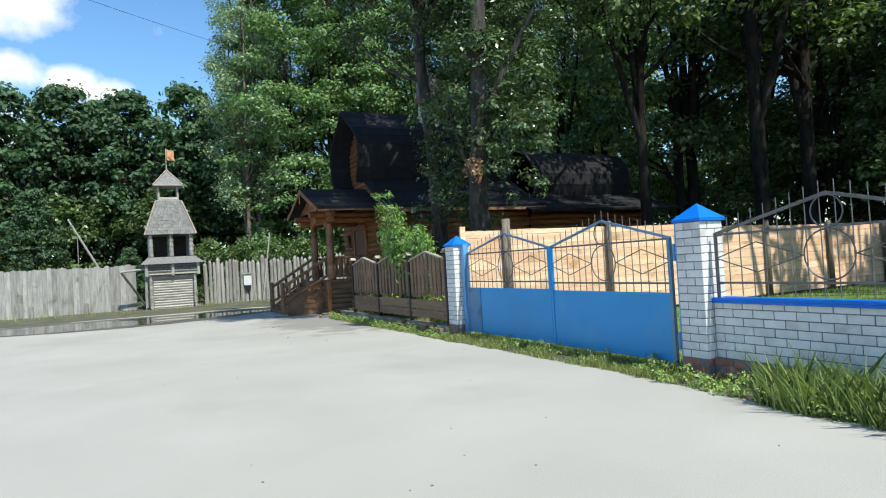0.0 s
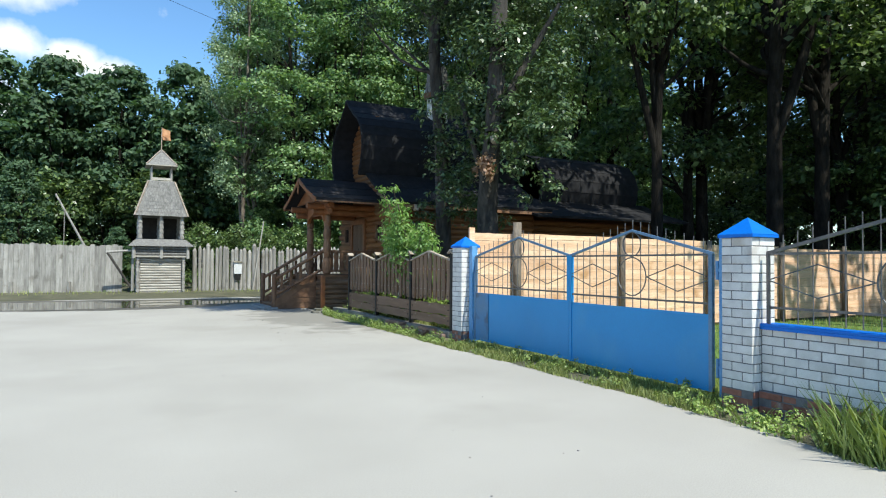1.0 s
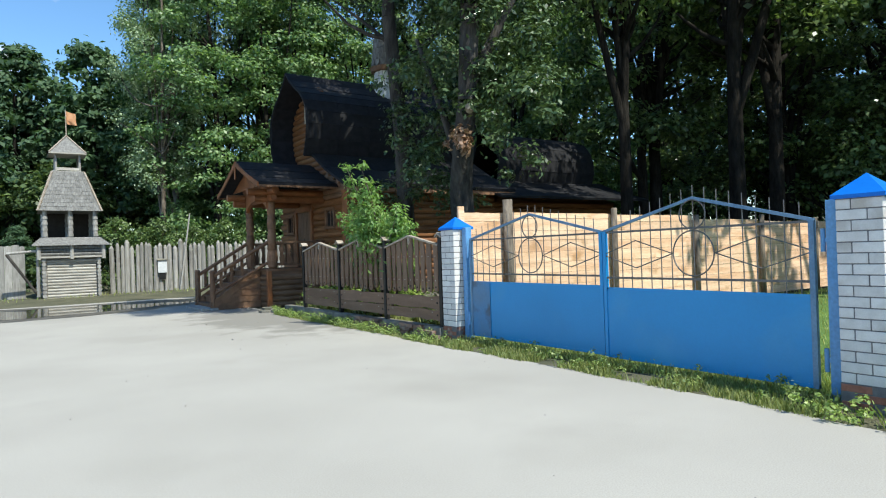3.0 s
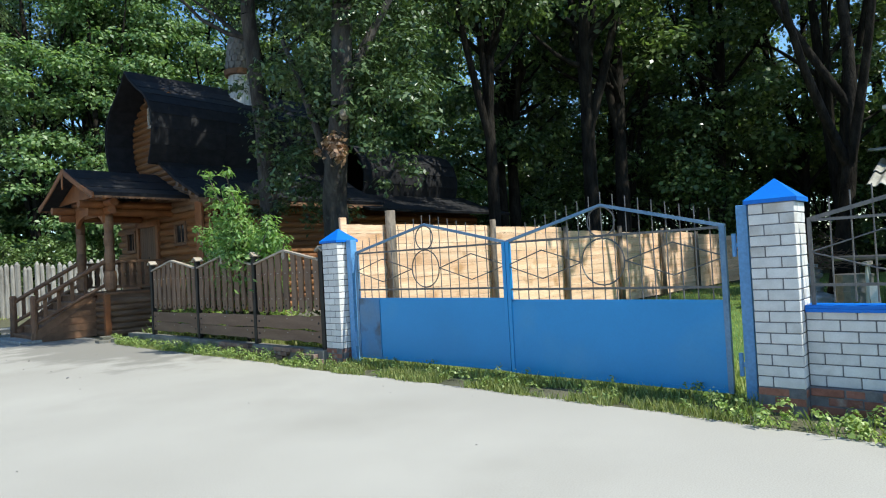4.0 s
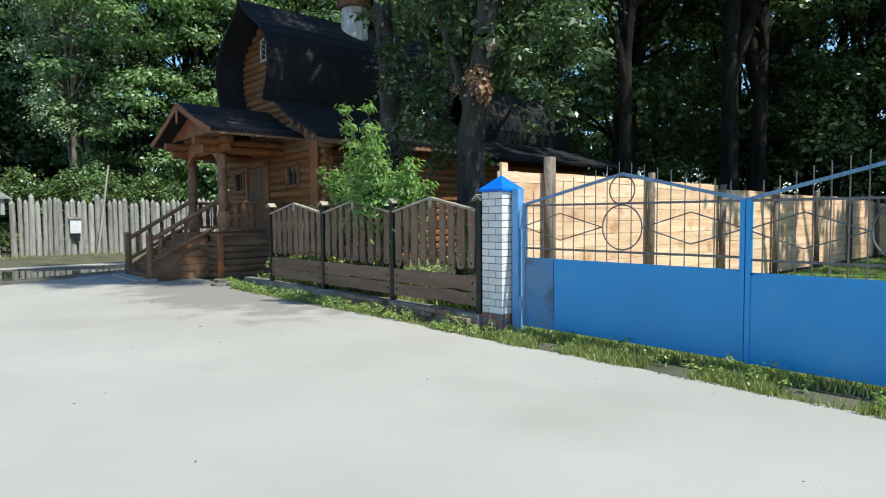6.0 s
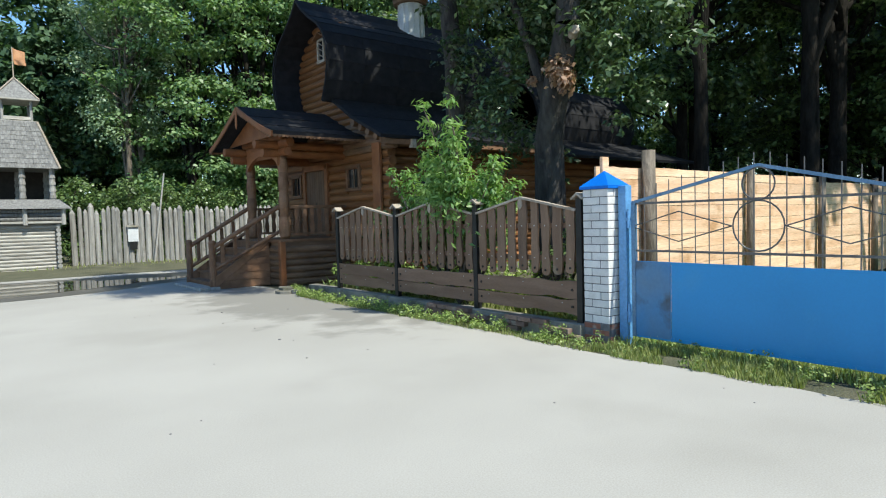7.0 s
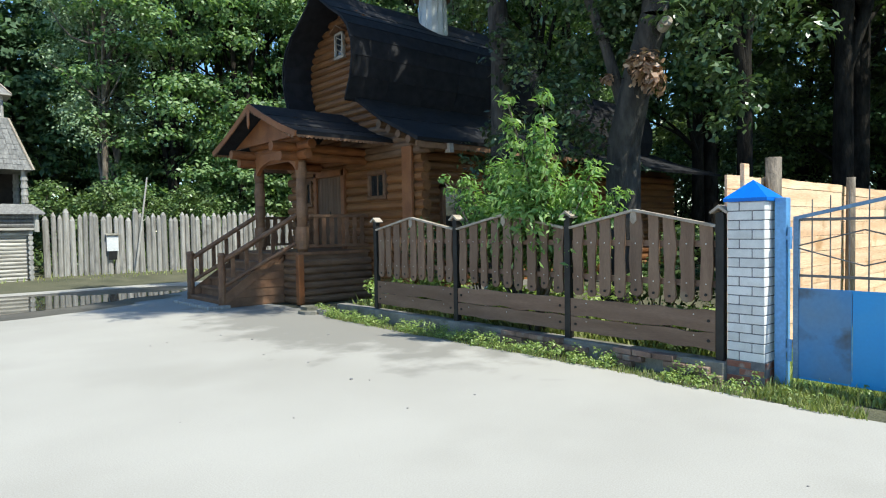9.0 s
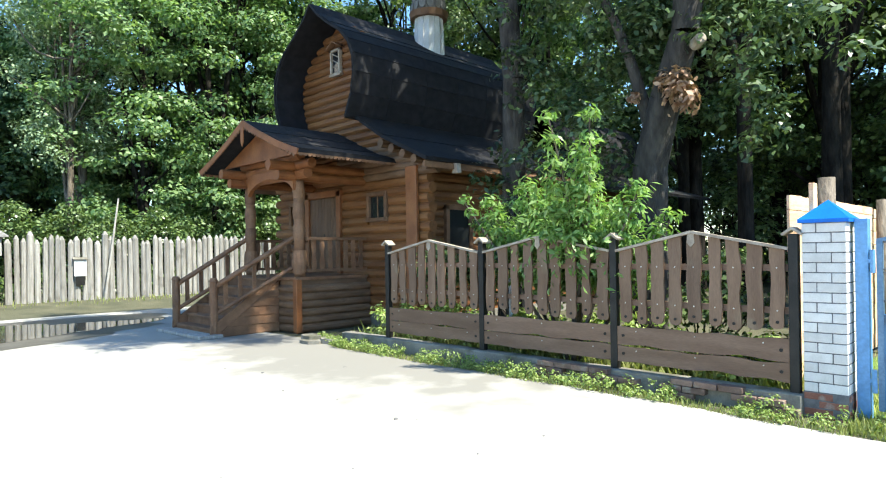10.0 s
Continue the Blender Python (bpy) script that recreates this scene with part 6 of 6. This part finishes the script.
def blades(name, places, heights, material, label, category, width=0.007, lean=0.4):
    """Grass: one thin bent blade at each place."""
    p = np.asarray(places, float)
    n = len(p)
    h = np.asarray(heights, float)
    a = RNG.uniform(0, 6.283, n)
    side = np.stack([np.cos(a), np.sin(a), np.zeros(n)], 1) * width * (0.6 + h / 0.35)[:, None]
    b = RNG.uniform(0, 6.283, n)
    tip = np.stack([np.cos(b) * h * lean, np.sin(b) * h * lean, h], 1) * RNG.uniform(0.6, 1.1, n)[:, None]
    mid = tip * 0.5 + np.array([0, 0, 1.0]) * (h * 0.14)[:, None]
    v = np.stack([p - side, p + side, p + mid + side * 0.8, p + tip, p + mid - side * 0.8], 1).reshape(-1, 3)
    me = bpy.data.meshes.new(name)
    me.vertices.add(5 * n)
    me.vertices.foreach_set("co", v.ravel())
    me.loops.add(5 * n)
    me.loops.foreach_set("vertex_index", np.arange(5 * n))
    me.polygons.add(n)
    me.polygons.foreach_set("loop_start", np.arange(0, 5 * n, 5))
    me.update(calc_edges=True)
    me.materials.append(M[material])
    return tagged(new(name, me), label, category, kind="stuff")


def strip(count, y0, y1, inner=6.33, spread=1.0):
    y = RNG.uniform(y0, y1, count)
    e = np.array([edge_of_road(v) for v in y])
    u = RNG.uniform(0, 1, count) ** 0.8
    x = inner - (inner - e + 0.05) * u * spread
    return np.stack([x, y, np.full(count, -0.02)], 1)


pl = strip(12000, 6.2, 12.2, 6.75)
pl = pl[[noise.noise((a * 2.2, b * 1.4, 7.0)) > -0.22 for a, b in pl[:, :2]]]
blades("grass_strip", pl, RNG.uniform(0.05, 0.13, len(pl)), "grass", "short grass strip along the gate", "grass")
n = 8000
pl = np.stack([RNG.uniform(6.3, 8.6, n), RNG.uniform(5.9, 12.4, n), np.full(n, -0.01)], 1)
blades("grass_strip", pl, RNG.uniform(0.06, 0.17, n), "grass", "uncut grass at the foot of the gate", "grass")
pl = strip(3600, 12.2, 20.6, 6.2)
blades("grass_strip", pl, RNG.uniform(0.02, 0.09, len(pl)), "grass", "ragged grass along the fence footing", "grass")
pl = np.concatenate([strip(4600, 1.2, 4.75, 6.28), strip(120, 4.9, 6.3, 6.2)])
blades("tall_grass", pl, 0.10 + 0.5 * RNG.uniform(0, 1, len(pl)) ** 1.5 * np.where(pl[:, 1] < 4.75, 1.0, 0.4), "tall_blade", "tall arching grass before the brick wall", "grass", 0.0038, 0.6)
n = 16000
pl = np.stack([RNG.uniform(7.0, 26, n), RNG.uniform(3.0, 12.85, n), np.zeros(n)], 1)
blades("lawn_grass", pl, RNG.uniform(0.04, 0.12, n), "grass", "mown lawn grass behind the gate", "grass")
n = 800
pl = np.stack([RNG.uniform(-12, 13, n), RNG.uniform(33.4, 35.4, n), np.zeros(n)], 1)
pl[:, 2] = [bank(a, b) for a, b in pl[:, :2]]
blades("verge_grass", pl, RNG.uniform(0.05, 0.2, n), "grass", "grass verge along the palisade", "grass", 0.012)
n = 5000
pl = np.stack([RNG.uniform(6.5, 8.3, n), RNG.uniform(12.8, 20.4, n), np.full(n, -0.02)], 1)
blades("yard_grass", pl, RNG.uniform(0.1, 0.4, n), "grass", "long grass behind the plank fence", "grass", 0.01)


def weeds(name, y0, y1, plants, inner, size, label):
    base = strip(plants, y0, y1, inner)
    base = [b for b in base if noise.noise((b[1] * 1.3, 4.0, 0)) > -0.18]
    cl = [(b[0], b[1], 0.02 + 0.13 * RNG.random() ** 2.5, RNG.uniform(0.02, 0.085), 1.0) for b in base]
    pos, d = clumps_to_leaves(cl, len(base) * 15)
    pos[:, 2] = np.abs(pos[:, 2])
    return tagged(new(name, leaf_mesh(name, pos, d, size, 0.6, "weed_leaf", 0.0)), label, "weeds", kind="stuff")


weeds("weeds", 12.2, 20.8, 620, 6.16, 0.034, "low broad-leaved weeds along the fence")
weeds("weeds", 4.0, 6.4, 130, 6.28, 0.042, "broad-leaved weeds at the pillar's foot")
weeds("weeds", 1.3, 4.2, 200, 6.28, 0.042, "leafy dark weeds in the grass before the brick wall")
weeds("weeds", 6.3, 12.2, 150, 6.6, 0.036, "small weeds in the grass by the gate")
cl = [(RNG.uniform(6.6, 7.5), RNG.uniform(13, 20), RNG.uniform(0.1, 0.7), RNG.uniform(0.15, 0.3), 0.9) for k in range(70)]
pos, d = clumps_to_leaves(cl, 4200)
tagged(new("weeds", leaf_mesh("weeds", pos, d, 0.08, 0.6, "weed_leaf", 0.0)), "leafy weeds behind the plank fence", "weeds", kind="stuff")

# loose grit and leaves on the concrete
bm = BM()
for k in range(46):
    x, y = random.uniform(0.5, 5.7), random.uniform(2.5, 22)
    r = random.uniform(0.005, 0.013) * (2 if random.random() < 0.06 else 1)
    slab(bm, [(x + r * math.cos(a) * random.uniform(0.6, 1.2), y + r * math.sin(a) * random.uniform(0.6, 1.2), 0.0) for a in (0, 1.25, 2.5, 3.8, 5.0)], (0, 0, r * 0.5))
tagged(part("grit", bm, "mortar"), "scattered grit and crumbs on the concrete", "grit", kind="stuff")
